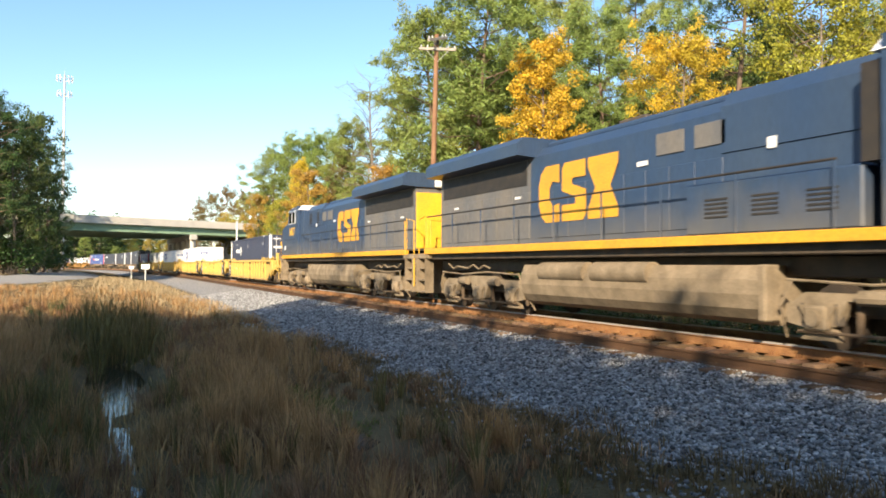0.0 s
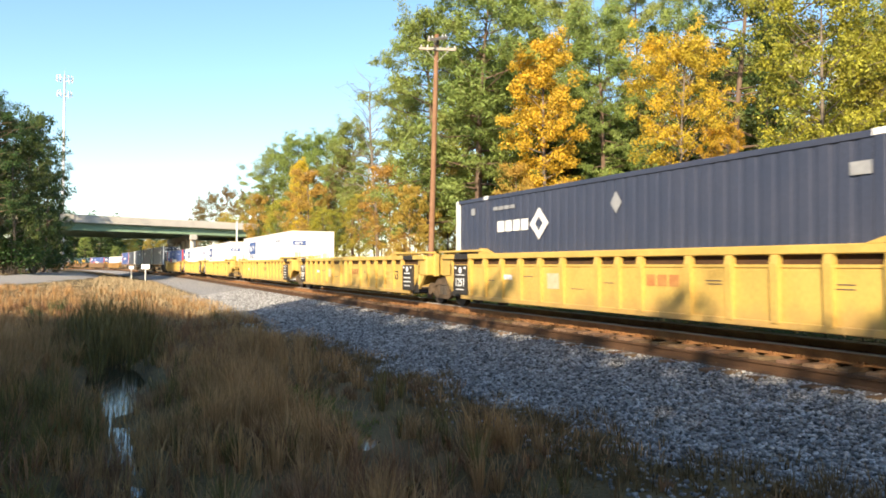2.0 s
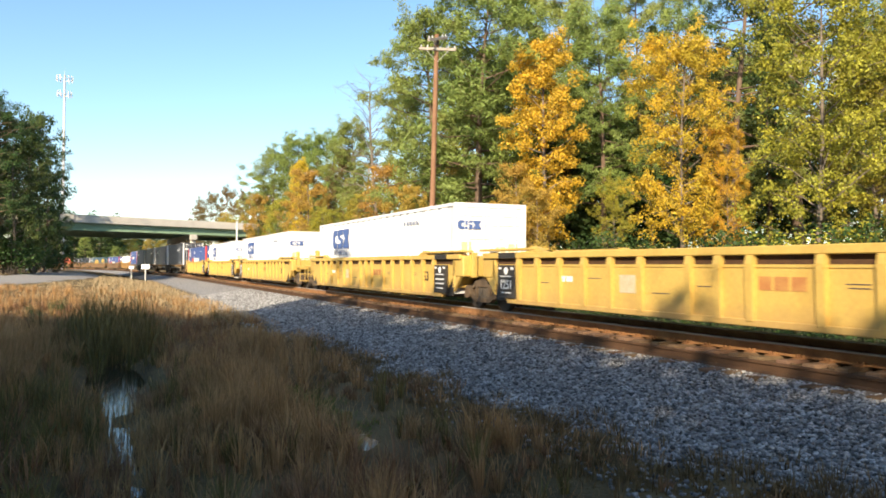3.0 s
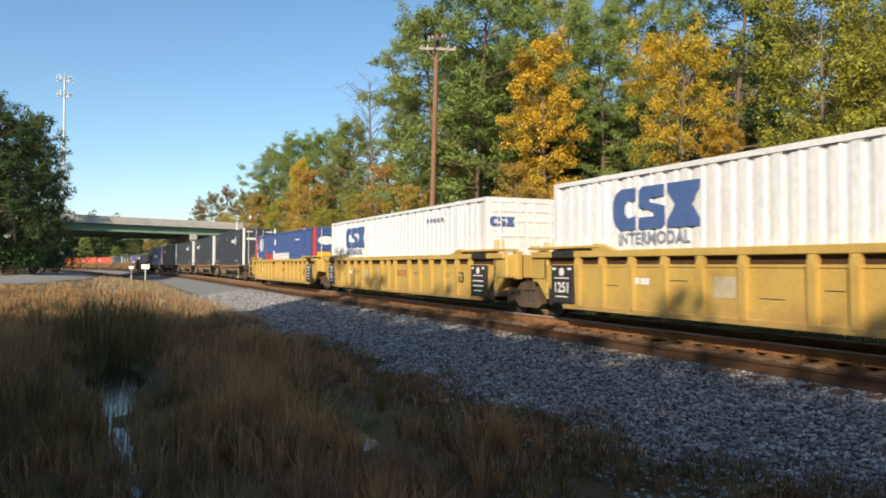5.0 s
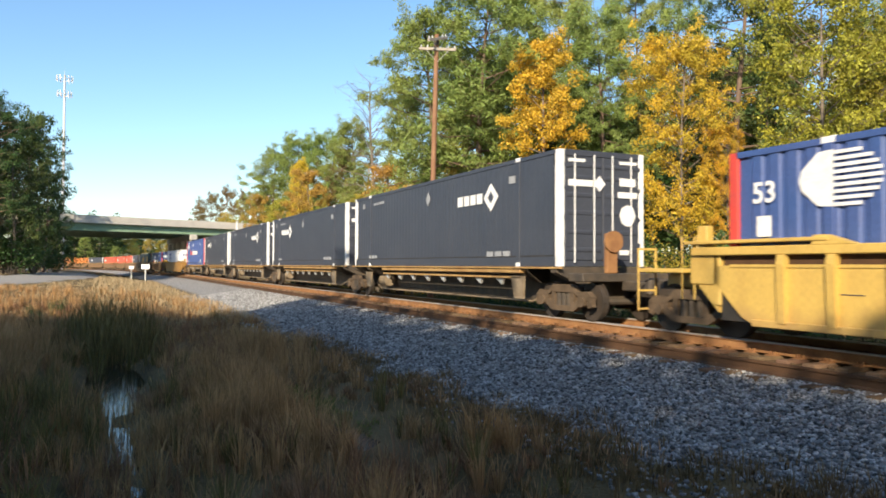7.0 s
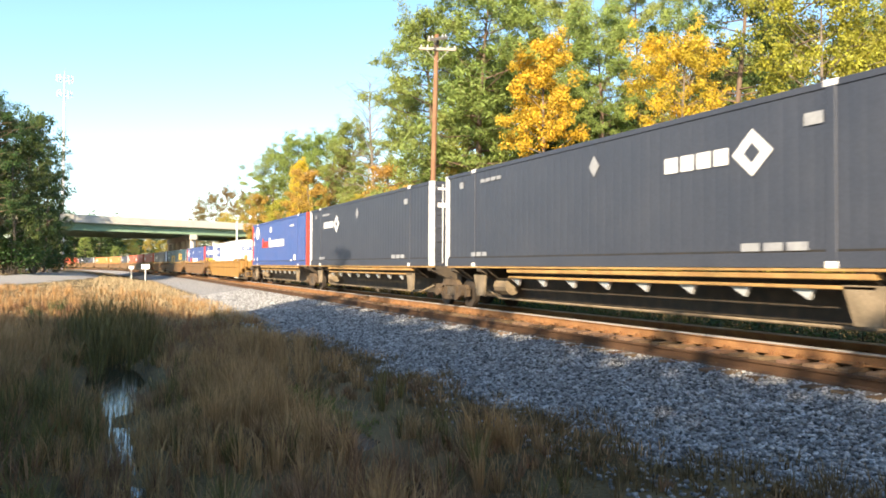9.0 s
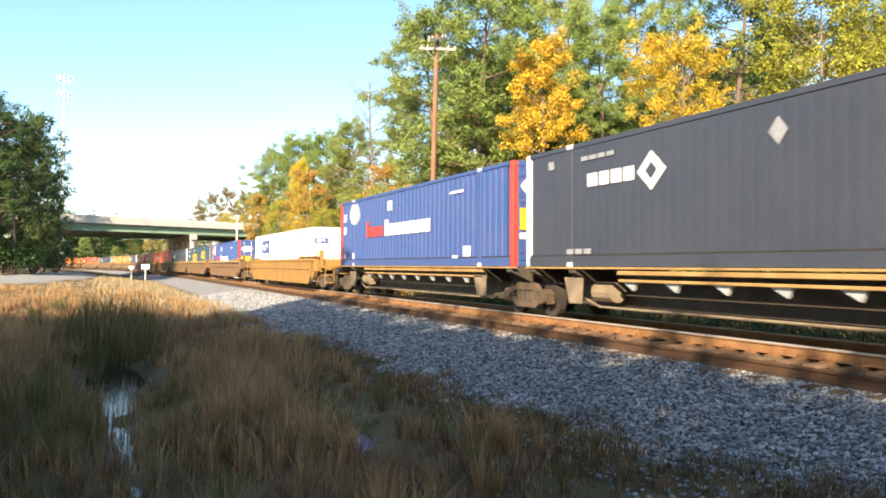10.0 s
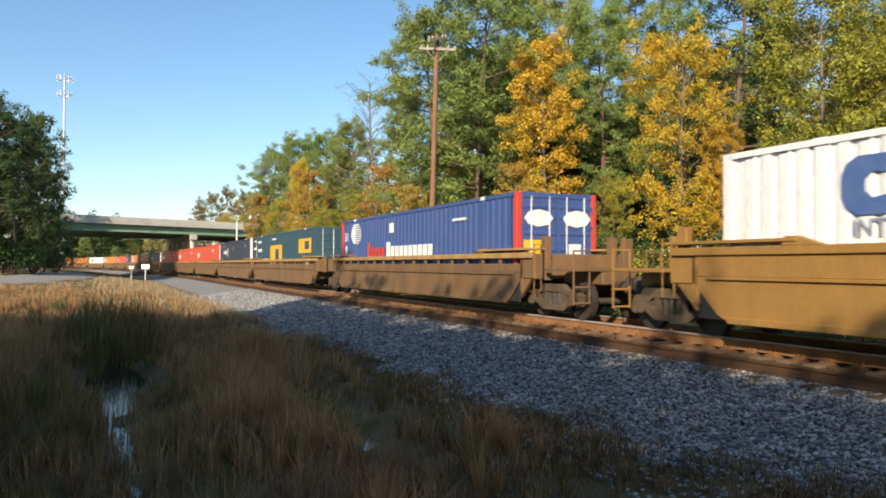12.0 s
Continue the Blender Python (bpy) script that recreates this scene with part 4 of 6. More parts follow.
def spine_unit(ends, label):
    """One unit of a spine car: a centre beam with container saddles."""
    c = thing("spine_car", label, "freight car", "spine cars of the train")
    H2 = 8.725
    part("center_beam", Build().prism([(-0.42, 1.12), (0.42, 1.12), (0.36, 0.34), (-0.36, 0.34)], "y", -H2 + 0.3, H2 - 0.3), DARKSTEEL, c)
    for y in (-7.9, -6.1, 6.1, 7.9):
        part("saddle", Build().prism([(-1.38, 1.30), (1.38, 1.30), (1.38, 1.16), (0.7, 0.86), (-0.7, 0.86), (-1.38, 1.16)], "y", y - 0.14, y + 0.14), DARKSTEEL, c)
    for s in (-1, 1):
        part("side_sill", Build().box(min(s * 1.22, s * 1.40), max(s * 1.22, s * 1.40), -6.3, 4.4, 1.13, 1.22, 0.012), SPINE_EDGE, c)
        part("deck_strip", Build().box(min(s * 1.30, s * 1.42), max(s * 1.30, s * 1.42), -8.2, 8.2, 1.25, 1.298, 0.008), SPINE_EDGE, c)
        part("lower_sill", Build().box(min(s * 1.28, s * 1.36), max(s * 1.28, s * 1.36), -6.3, 4.4, 0.98, 1.04, 0.01), SPINE_EDGE, c)
        for y in (-5.2, -3.9, -2.6, -1.3, 0.0, 1.3, 2.6, 3.9):
            part("bracket", Build().prism([(y, 0.98), (y + 0.45, 0.98), (y + 0.1, 0.80)], "x", min(s * 1.2, s * 1.28), max(s * 1.2, s * 1.28)), GALV, c)
        for y in (-6.1, 6.1):
            part("step_plate", Build().prism([(y - 0.35, 1.05), (y + 0.35, 1.05), (y + 0.15, 0.45), (y - 0.3, 0.45)], "x", min(s * 1.30, s * 1.36), max(s * 1.30, s * 1.36)), GRIME, c, "dusty steel step plate")
        part("brake_pipe", Build().tube([(s * 0.8, -7.0, 0.62), (s * 0.95, -6.2, 0.38), (s * 0.95, 5.6, 0.38), (s * 0.8, 6.6, 0.6)], 0.03, 6), GRIME, c)
    part("air_tank", Build().tube([(-0.75, 5.2, 0.72), (-0.75, 5.9, 0.72)], 0.24, 12), GRIME, c)
    for e, kind in ((-1, ends[0]), (1, ends[1])):
        if kind == "coupler":
            part("end_sill", Build().box(-1.3, 1.3, min(e * (H2 - 0.3), e * (H2 + 0.3)), max(e * (H2 - 0.3), e * (H2 + 0.3)), 0.95, 1.15, 0.02), DARKSTEEL, c)
            part("brake_stand", Build().box(-0.6, -0.3, min(e * (H2 + 0.15), e * (H2 + 0.3)), max(e * (H2 + 0.15), e * (H2 + 0.3)), 1.15, 2.1, 0.02).tube([(-0.45, e * (H2 + 0.3), 1.9), (-0.45, e * (H2 + 0.36), 1.9)], 0.26, 12), RUST, c)
            coupler(c, e * (H2 + 1.2))
            bogie("bogie", c, e * (H2 - 0.9), BOGIE)
        elif kind == "bogie":
            bogie("bogie", c, e * H2, BOGIE)
    return c


def six_wheel_bogie(parent, y):
    bo = part("bogie", Build().box(-1.0, 1.0, -1.9, 1.9, 0.55, 0.9, 0.05), DARKSTEEL, parent, at=pose(0, y, 0))
    prof = [(-2.55, 0.42), (-2.55, 0.72), (-2.2, 0.92), (-1.25, 0.92), (-1.0, 1.02), (1.0, 1.02), (1.25, 0.92), (2.2, 0.92), (2.55, 0.72), (2.55, 0.42), (2.2, 0.36), (1.65, 0.40),
            (1.45, 0.80), (0.55, 0.80), (0.35, 0.38), (-0.35, 0.38), (-0.55, 0.80), (-1.45, 0.80), (-1.65, 0.40), (-2.2, 0.36)]
    for s in (-1, 1):
        part("side_frame", Build().prism(prof, "x", min(s * 1.06, s * 1.24), max(s * 1.06, s * 1.24)), GRIME, bo)
        for yy in (-1.95, 0, 1.95):
            part("axle_box", Build().box(min(s * 1.2, s * 1.36), max(s * 1.2, s * 1.36), yy - 0.2, yy + 0.2, 0.32, 0.72, 0.04).prism([(yy - 0.34, 0.72), (yy + 0.34, 0.72), (yy + 0.2, 0.5), (yy - 0.2, 0.5)], "x", min(s * 1.2, s * 1.3), max(s * 1.2, s * 1.3)), GRIME, bo)
            part("pedestal_foot", Build().prism([(yy - 0.34, 0.17), (yy + 0.34, 0.17), (yy + 0.26, 0.30), (yy + 0.18, 0.46), (yy - 0.18, 0.46), (yy - 0.26, 0.30)], "x", min(s * 1.08, s * 1.22), max(s * 1.08, s * 1.22)), GRIME, bo)
            part("axle_cap", Build().tube([(s * 1.34, yy, 0.52), (s * 1.41, yy, 0.52)], 0.13, 12), GRIME, bo, smooth=True)
            part("brake_hanger", Build().box(min(s * 1.12, s * 1.18), max(s * 1.12, s * 1.18), yy + 0.60, yy + 0.70, 0.25, 0.86, 0.01), BOGIE, bo)
            for k in (-0.3, 0.3):
                part("spring", Build().tube([(s * 1.16, yy + k, 0.42), (s * 1.16, yy + k, 0.75)], 0.09, 8), DARKSTEEL, bo)
        part("brake_rod", Build().tube([(s * 1.27, -2.3, 0.30), (s * 1.27, 2.3, 0.30)], 0.03, 6), BOGIE, bo)
        part("air_pipe", Build().tube([(s * 1.3, -2.5, 1.12), (s * 1.3, -1.0, 1.06), (s * 1.3, 0.6, 1.14), (s * 1.3, 2.4, 1.08)], 0.025, 6), GRIME, bo)
        part("brake_cylinder", Build().tube([(s * 1.28, -1.2, 0.86), (s * 1.28, -0.7, 0.86)], 0.12, 10), GRIME, bo)
        part("brake_cylinder", Build().tube([(s * 1.28, 0.7, 0.86), (s * 1.28, 1.2, 0.86)], 0.12, 10), GRIME, bo)
        for e in (-1, 1):
            part("sand_pipe", Build().tube([(s * 1.3, e * 2.4, 1.1), (s * 1.32, e * 2.6, 0.7), (s * 1.0, e * 2.75, 0.15)], 0.025, 6), GRIME, bo)
    for yy in (-1.95, 0, 1.95):
        for s in (-1, 1):
            part("wheel", Build().tube([(s * 0.69, yy, 0.52), (s * 0.82, yy, 0.52)], 0.52, 28).tube([(s * 0.66, yy, 0.545), (s * 0.69, yy, 0.545)], 0.545, 28), WHEELSTEEL, bo)


def locomotive():
    """A six-axle road diesel, cab towards +y, origin on the track under its middle."""
    c = thing("diesel_locomotive", "dark blue freight diesel locomotive with a yellow sill stripe", "locomotive", "locomotives of the train")
    part("underframe", Build().box(-1.34, 1.34, -10.55, 9.9, 1.52, 1.72, 0.02).box(-0.8, 0.8, -10.4, 9.9, 1.15, 1.52, 0.03), DARKSTEEL, c)
    for s in (-1, 1):
        part("sill_stripe", Build().box(min(s * 1.40, s * 1.53), max(s * 1.40, s * 1.53), -10.3, 9.95, 1.70, 1.89, 0.01), STRIPE, c, "bright yellow sill stripe")
    part("walkway", Build().box(-1.50, 1.50, -10.3, 6.0, 1.86, 1.90), DARKSTEEL, c)
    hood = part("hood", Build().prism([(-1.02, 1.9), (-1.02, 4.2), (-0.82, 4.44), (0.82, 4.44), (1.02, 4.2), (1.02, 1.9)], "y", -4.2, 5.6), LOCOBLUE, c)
    rad = part("radiator_hood", Build().prism([(-1.02, 1.9), (-1.02, 4.25), (1.02, 4.25), (1.02, 1.9)], "y", -10.0, -4.2), LOCOGREY, c, "dusty grey rear hood")
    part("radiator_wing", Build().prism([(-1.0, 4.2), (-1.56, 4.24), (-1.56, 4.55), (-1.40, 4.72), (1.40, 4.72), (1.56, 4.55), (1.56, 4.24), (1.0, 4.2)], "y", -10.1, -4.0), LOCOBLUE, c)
    part("rear_end", Build().box(-1.0, 1.0, -10.06, -9.99, 1.95, 4.0, 0.01), SIGNYELLOW, c, "bright yellow rear end")
    part("headlight", Build().box(-0.3, 0.3, -10.22, -10.08, 4.2, 4.5, 0.03), DECAL, c)
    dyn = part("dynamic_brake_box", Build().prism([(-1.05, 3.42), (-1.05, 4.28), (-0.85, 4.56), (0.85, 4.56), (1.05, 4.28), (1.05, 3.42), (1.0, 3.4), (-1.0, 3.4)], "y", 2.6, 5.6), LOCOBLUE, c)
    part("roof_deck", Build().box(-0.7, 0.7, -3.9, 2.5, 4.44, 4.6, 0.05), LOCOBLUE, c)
    part("exhaust", Build().box(-0.3, 0.3, -1.4, -0.4, 4.6, 4.78, 0.03), DARKSTEEL, c)
    for s in (-1, 1):
        x = s * 1.02
        # doors of the hood
        for i in range(9):
            y = -3.8 + i * 0.72
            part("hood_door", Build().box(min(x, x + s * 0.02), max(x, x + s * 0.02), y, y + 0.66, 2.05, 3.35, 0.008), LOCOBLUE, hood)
        for y in (0.8, 1.9):
            part("vent", Build().box(min(x, x + s * 0.03), max(x, x + s * 0.03), y, y + 0.8, 3.6, 4.05, 0.008), LOCOGREY, hood)
        for i in range(6):
            y = -9.7 + i * 0.92
            part("radiator_door", Build().box(min(x, x + s * 0.02), max(x, x + s * 0.02), y, y + 0.84, 2.05, 3.3, 0.008), LOCOGREY, rad)
        # black screen, drawn taller to carry the wing's shade on the hood
        part("radiator_screen", Build().box(min(x, x + s * 0.015), max(x, x + s * 0.015), -9.8, -4.4, 3.5, 4.15), BLACK, rad, "black radiator screen, deepened as the wing's shade")
        decal(c, "logo", s * 1.045, [[((p[0] + 0.5 if s < 0 else -p[0] - 4.4), p[1] + 0.08) for p in sh] for sh in emblem(-0.55, 2.35, 3.4, 1.45)], STRIPE, "large yellow block-shaped logo")
        decal(c, "small_mark", s * 1.05, [rect(-5.0, -4.7, 3.15, 3.22), rect(0.2, 0.55, 3.45, 3.55), rect(3.65, 3.85, 3.36, 3.56), rect(-8.9, -8.6, 3.12, 3.18)], DECAL)
        if s > 0:
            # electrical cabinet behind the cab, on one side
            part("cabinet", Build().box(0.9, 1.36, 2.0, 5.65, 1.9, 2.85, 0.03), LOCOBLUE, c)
            # thin black strips drawn for the shade in the louvre slots
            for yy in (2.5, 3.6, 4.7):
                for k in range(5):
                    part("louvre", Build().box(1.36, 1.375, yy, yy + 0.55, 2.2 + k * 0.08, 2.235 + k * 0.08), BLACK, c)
            # solid black box stands in for shade in the gap behind the cab
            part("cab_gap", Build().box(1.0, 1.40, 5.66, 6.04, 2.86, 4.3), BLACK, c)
        else:
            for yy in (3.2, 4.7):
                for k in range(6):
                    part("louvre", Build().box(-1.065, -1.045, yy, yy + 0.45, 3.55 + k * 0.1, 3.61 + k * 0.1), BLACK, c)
            part("cab_panel", Build().box(-1.36, -0.9, 5.3, 6.05, 1.9, 4.35, 0.03), LOCOBLUE, c)
        # handrail
        pts = [(s * 1.47, -10.2, 2.95), (s * 1.47, 5.3, 2.95)]
        part("handrail", Build().tube(pts, 0.024, 6), BLACK, c)
        for i in range(9):
            y = -10.1 + i * 1.92
            part("stanchion", Build().tube([(s * 1.47, y, 1.88), (s * 1.47, y, 2.95)], 0.02, 6), LOCOBLUE if i else SIGNYELLOW, c)
        # end steps
        for y0, y1, mtl in ((-10.9, -10.25, GRIME), (9.6, 10.2, GRIME)):
            st = part("steps", Build().box(min(s * 1.25, s * 1.5), max(s * 1.25, s * 1.5), y0, y1, 0.4, 0.45).box(min(s * 1.25, s * 1.5), max(s * 1.25, s * 1.5), y0, y1, 0.8, 0.85).box(min(s * 1.2, s * 1.45), max(s * 1.2, s * 1.45), y0, y1, 1.2, 1.25)
                      .box(min(s * 1.2, s * 1.52), max(s * 1.2, s * 1.52), y0 - 0.02, y0, 0.4, 1.7).box(min(s * 1.2, s * 1.52), max(s * 1.2, s * 1.52), y1, y1 + 0.02, 0.4, 1.7), mtl, c)
        part("end_rail", Build().tube([(s * 1.48, -10.3, 1.9), (s * 1.48, -10.3, 3.0), (s * 1.45, -10.9, 2.9), (s * 1.45, -10.95, 0.6)], 0.022, 6).tube([(s * 1.0, -10.95, 1.3), (s * 1.0, -10.95, 2.9), (s * 0.3, -10.95, 2.9), (s * 0.3, -10.95, 1.4)], 0.022, 6), SIGNYELLOW, c, "yellow hand rail")
        part("nose_rail", Build().tube([(s * 1.4, 10.0, 1.9), (s * 1.45, 10.5, 2.75), (s * 1.45, 10.55, 1.2), (s * 1.45, 10.4, 0.6)], 0.022, 6), SIGNYELLOW, c, "yellow hand rail")
    part("rear_platform", Build().box(-1.5, 1.5, -10.95, -10.0, 1.55, 1.72, 0.02), GRIME, c)
    part("rear_plate", Build().box(-1.2, 1.2, -10.98, -10.9, 0.35, 1.6, 0.02), GRIME, c)
    part("front_plow", Build().prism([(-1.35, 0.2), (1.35, 0.2), (1.2, 1.6), (-1.2, 1.6)], "y", 10.25, 10.4), GRIME, c)
    part("front_platform", Build().box(-1.5, 1.5, 9.6, 10.4, 1.5, 1.68, 0.02), GRIME, c)
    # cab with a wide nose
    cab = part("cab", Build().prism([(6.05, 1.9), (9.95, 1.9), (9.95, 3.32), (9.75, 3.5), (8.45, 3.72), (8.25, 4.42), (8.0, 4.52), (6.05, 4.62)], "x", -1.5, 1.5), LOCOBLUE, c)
    part("cab_roof", Build().prism([(-1.52, 4.40), (-1.25, 4.66), (1.25, 4.66), (1.52, 4.40)], "y", 5.9, 8.4), WHITE, c, "pale sun-faded cab roof")
    for s in (-1, 1):
        part("side_window", Build().box(min(s * 1.47, s * 1.506), max(s * 1.47, s * 1.506), 6.75, 8.15, 3.72, 4.32, 0.004), GLASS, cab, "dark cab side window")
        fr = Build().box(min(s * 1.48, s * 1.53), max(s * 1.48, s * 1.53), 6.62, 6.75, 3.66, 4.40).box(min(s * 1.48, s * 1.53), max(s * 1.48, s * 1.53), 7.42, 7.48, 3.72, 4.34).box(min(s * 1.48, s * 1.52), max(s * 1.48, s * 1.52), 6.62, 8.2, 3.66, 3.71)
        part("window_frame", fr, GALV, cab)
        part("windscreen", Build().prism([(8.43, 3.80), (8.30, 4.36), (8.315, 4.365), (8.445, 3.805)], "x", min(s * 0.15, s * 1.35), max(s * 0.15, s * 1.35)), GLASS, cab)
        me = text_mesh("5457", 0.62, 0.003, SIGNYELLOW)
        part("number", me, SIGNYELLOW, cab, "yellow painted 5457", at=Matrix.Translation((s * 1.506, 7.45, 3.02)) @ Euler((radians(90), 0, radians(-90 if s < 0 else 90))).to_matrix().to_4x4())
        decal(cab, "placard", s * 1.502, [rect(9.0, 9.3, 2.2, 2.45)], DECAL)
        decal(cab, "panel_line", s * 1.502, [rect(6.6, 9.3, 2.78, 2.80)], BLACK)
    part("fuel_tank", Build().prism([(-1.33, 1.35), (1.33, 1.35), (1.44, 1.1), (1.45, 0.85), (1.38, 0.6), (1.22, 0.42), (1.0, 0.32), (-1.0, 0.32), (-1.22, 0.42), (-1.38, 0.6), (-1.45, 0.85), (-1.44, 1.1)], "y", -4.0, 3.8), GRIME, c, "dusty fuel tank")
    for s in (-1, 1):
        for y0, y1 in (((-3.1, -1.2), (-0.9, 1.0)) if s > 0 else ()):
            part("air_reservoir", Build().tube([(s * 1.30, y0, 1.18), (s * 1.30, y1, 1.18)], 0.24, 14), GRIME, c, smooth=True)
        part("tank_band", Build().box(min(s * 1.1, s * 1.45), max(s * 1.1, s * 1.45), 3.78, 3.95, 0.40, 1.36, 0.03), GRIME, c)
        part("cable", Build().tube([(s * 1.2, -9.0 + k * 0.35, 1.38 - 0.16 * abs(math.sin(k * 1.3))) for k in range(9)], 0.03, 5), GRIME, c)
    six_wheel_bogie(c, -6.75)
    six_wheel_bogie(c, 6.75)
    coupler(c, -11.15, 0.9)
    coupler(c, 11.15, 0.9)
    return c


# the train: where each piece stands along the line at the start
SPEED = 22.45
MOVERS = []       # thing, place along the line at the start, half of its bogie spacing, height, turned


def build_train():
    lo = locomotive()
    MOVERS.append((lo, 35.35, 6.75, 0.0, False))
    MOVERS.append((copy_thing(lo, pose(0, 0, 0)), 13.05, 6.75, 0.0, True))
    yl = "yellow ribbed container well car unit, sun-faded and dusty"
    bl = "rusty brown container well car unit"
    y_first = well_unit(YELLOW, True, 0, ((11.3, "coupler"), (9.8, "bogie")), yl)
    y_mid = well_unit(YELLOW, True, 0, ((9.8, "none"), (9.8, "bogie")), yl)
    y_last = well_unit(YELLOW, True, 0, ((9.8, "none"), (11.3, "coupler")), yl)
    b_one = well_unit(WELL_GOLD, False, 0, ((11.3, "coupler"), (11.6, "coupler")), "golden-brown smooth-sided container well car")
    b_first = well_unit(WELL_BROWN, False, 0, ((11.3, "coupler"), (9.8, "bogie")), bl, SPINE_EDGE, True)
    b_mid = well_unit(WELL_BROWN, False, 0, ((9.8, "none"), (9.8, "bogie")), bl, SPINE_EDGE, True)
    used = set()

    def put(ob, s, half, z=0.0):
        if ob.name in used:
            ob = copy_thing(ob, pose(0, 0, 0))
        used.add(ob.name)
        MOVERS.append((ob, s, half, z, False))

    for s in (57.9, 119.7):
        put(y_first, s, 9.8)
        put(y_mid, s + 19.6, 9.8)
        put(y_last, s + 39.2, 9.8)
    sl = "rust-stained steel spine car unit carrying a container"
    s_first, s_mid, s_last = spine_unit(("coupler", "bogie"), sl), spine_unit(("none", "bogie"), sl), spine_unit(("none", "coupler"), sl)
    for s, u in ((180.65, s_first), (198.1, s_mid), (215.55, s_mid), (233.2, s_mid), (250.2, s_last)):
        put(u, s, 8.7)
    put(b_one, 271.7, 9.3)
    brown = [295.0, 316.0] + [334.5 + 18.6 * i for i in range(13)]
    for i, s in enumerate(brown):
        put(b_first if i == 0 else b_mid, s, 9.8)
    kinds = {"navy": "dark navy steel container with white door rods", "charcoal": "charcoal grey smooth-sided steel container with white posts",
             "blue": "blue corrugated container with red posts and white bars", "white": "white corrugated container with a blue block logo",
             "red": "bright red steel container in a brown well car", "orange": "orange-painted corrugated steel shipping container", "teal": "dark teal container with yellow panels"}
    proto = {}
    loads = [("navy", 58.15, 0.43), ("white", 96.8, 0.43), ("white", 119.9, 0.43), ("white", 139.55, 0.43), ("blue", 159.1, 0.43),
             ("charcoal_b", 180.7, 1.305), ("charcoal", 198.2, 1.305), ("charcoal_b", 216.1, 1.305), ("charcoal", 233.45, 1.305), ("blue", 250.3, 1.305),
             ("white", 271.5, 0.43)]
    loads += [(k, s, 0.43) for k, s in zip(("blue", "teal", "charcoal", "red", "red", "red", "charcoal", "orange", "orange", "charcoal", "red", "orange", "white", "orange", "orange"), brown)]
    for k, s, z in loads:
        if k not in proto:
            proto[k] = ob = container(k.split("_")[0], kinds[k.split("_")[0]], -7.7 if k.endswith("_b") else 0.0)
        else:
            ob = copy_thing(proto[k], pose(0, 0, 0))
        MOVERS.append((ob, s, 8.7, z, False))


build_train()


# ---- trees ----
def quads_mesh(name, centers, ax, ay, material):
    """One small leaf for each centre, spanned by the half vectors ax and ay."""
    n = len(centers)
    v = np.empty((n, 4, 3))
    v[:, 0], v[:, 1], v[:, 2], v[:, 3] = centers - ax, centers - ay * 0.9, centers + ax, centers + ay * 0.9
    me = bpy.data.meshes.new(name)
    me.vertices.add(4 * n)
    me.vertices.foreach_set("co", v.reshape(-1))
    me.loops.add(4 * n)
    me.loops.foreach_set("vertex_index", np.arange(4 * n))
    me.polygons.add(n)
    me.polygons.foreach_set("loop_start", np.arange(n) * 4)
    me.materials.append(material)
    me.update(calc_edges=True)
    me.validate()
    return me


def spray(rng, centers, spread, count, lx, ly, flat=0.75):
    """count leaves scattered round each clump centre."""
    c = np.repeat(np.asarray(centers, float), count, axis=0)
    d = rng.normal(size=c.shape)
    d /= np.linalg.norm(d, axis=1)[:, None]
    r = spread * rng.random((len(c), 1)) ** 0.45
    off = d * r
    off[:, 2] *= flat
    n = d * 0.8 + rng.normal(size=c.shape) * 0.45
    n[:, 2] += 0.35
    n /= np.linalg.norm(n, axis=1)[:, None]
    a = np.cross(n, rng.normal(size=c.shape))
    a /= np.linalg.norm(a, axis=1)[:, None]
    b = np.cross(n, a)
    b /= np.linalg.norm(b, axis=1)[:, None]
    k = rng.uniform(0.65, 1.3, (len(c), 1))
    return c + off, a * lx * k, b * ly * k


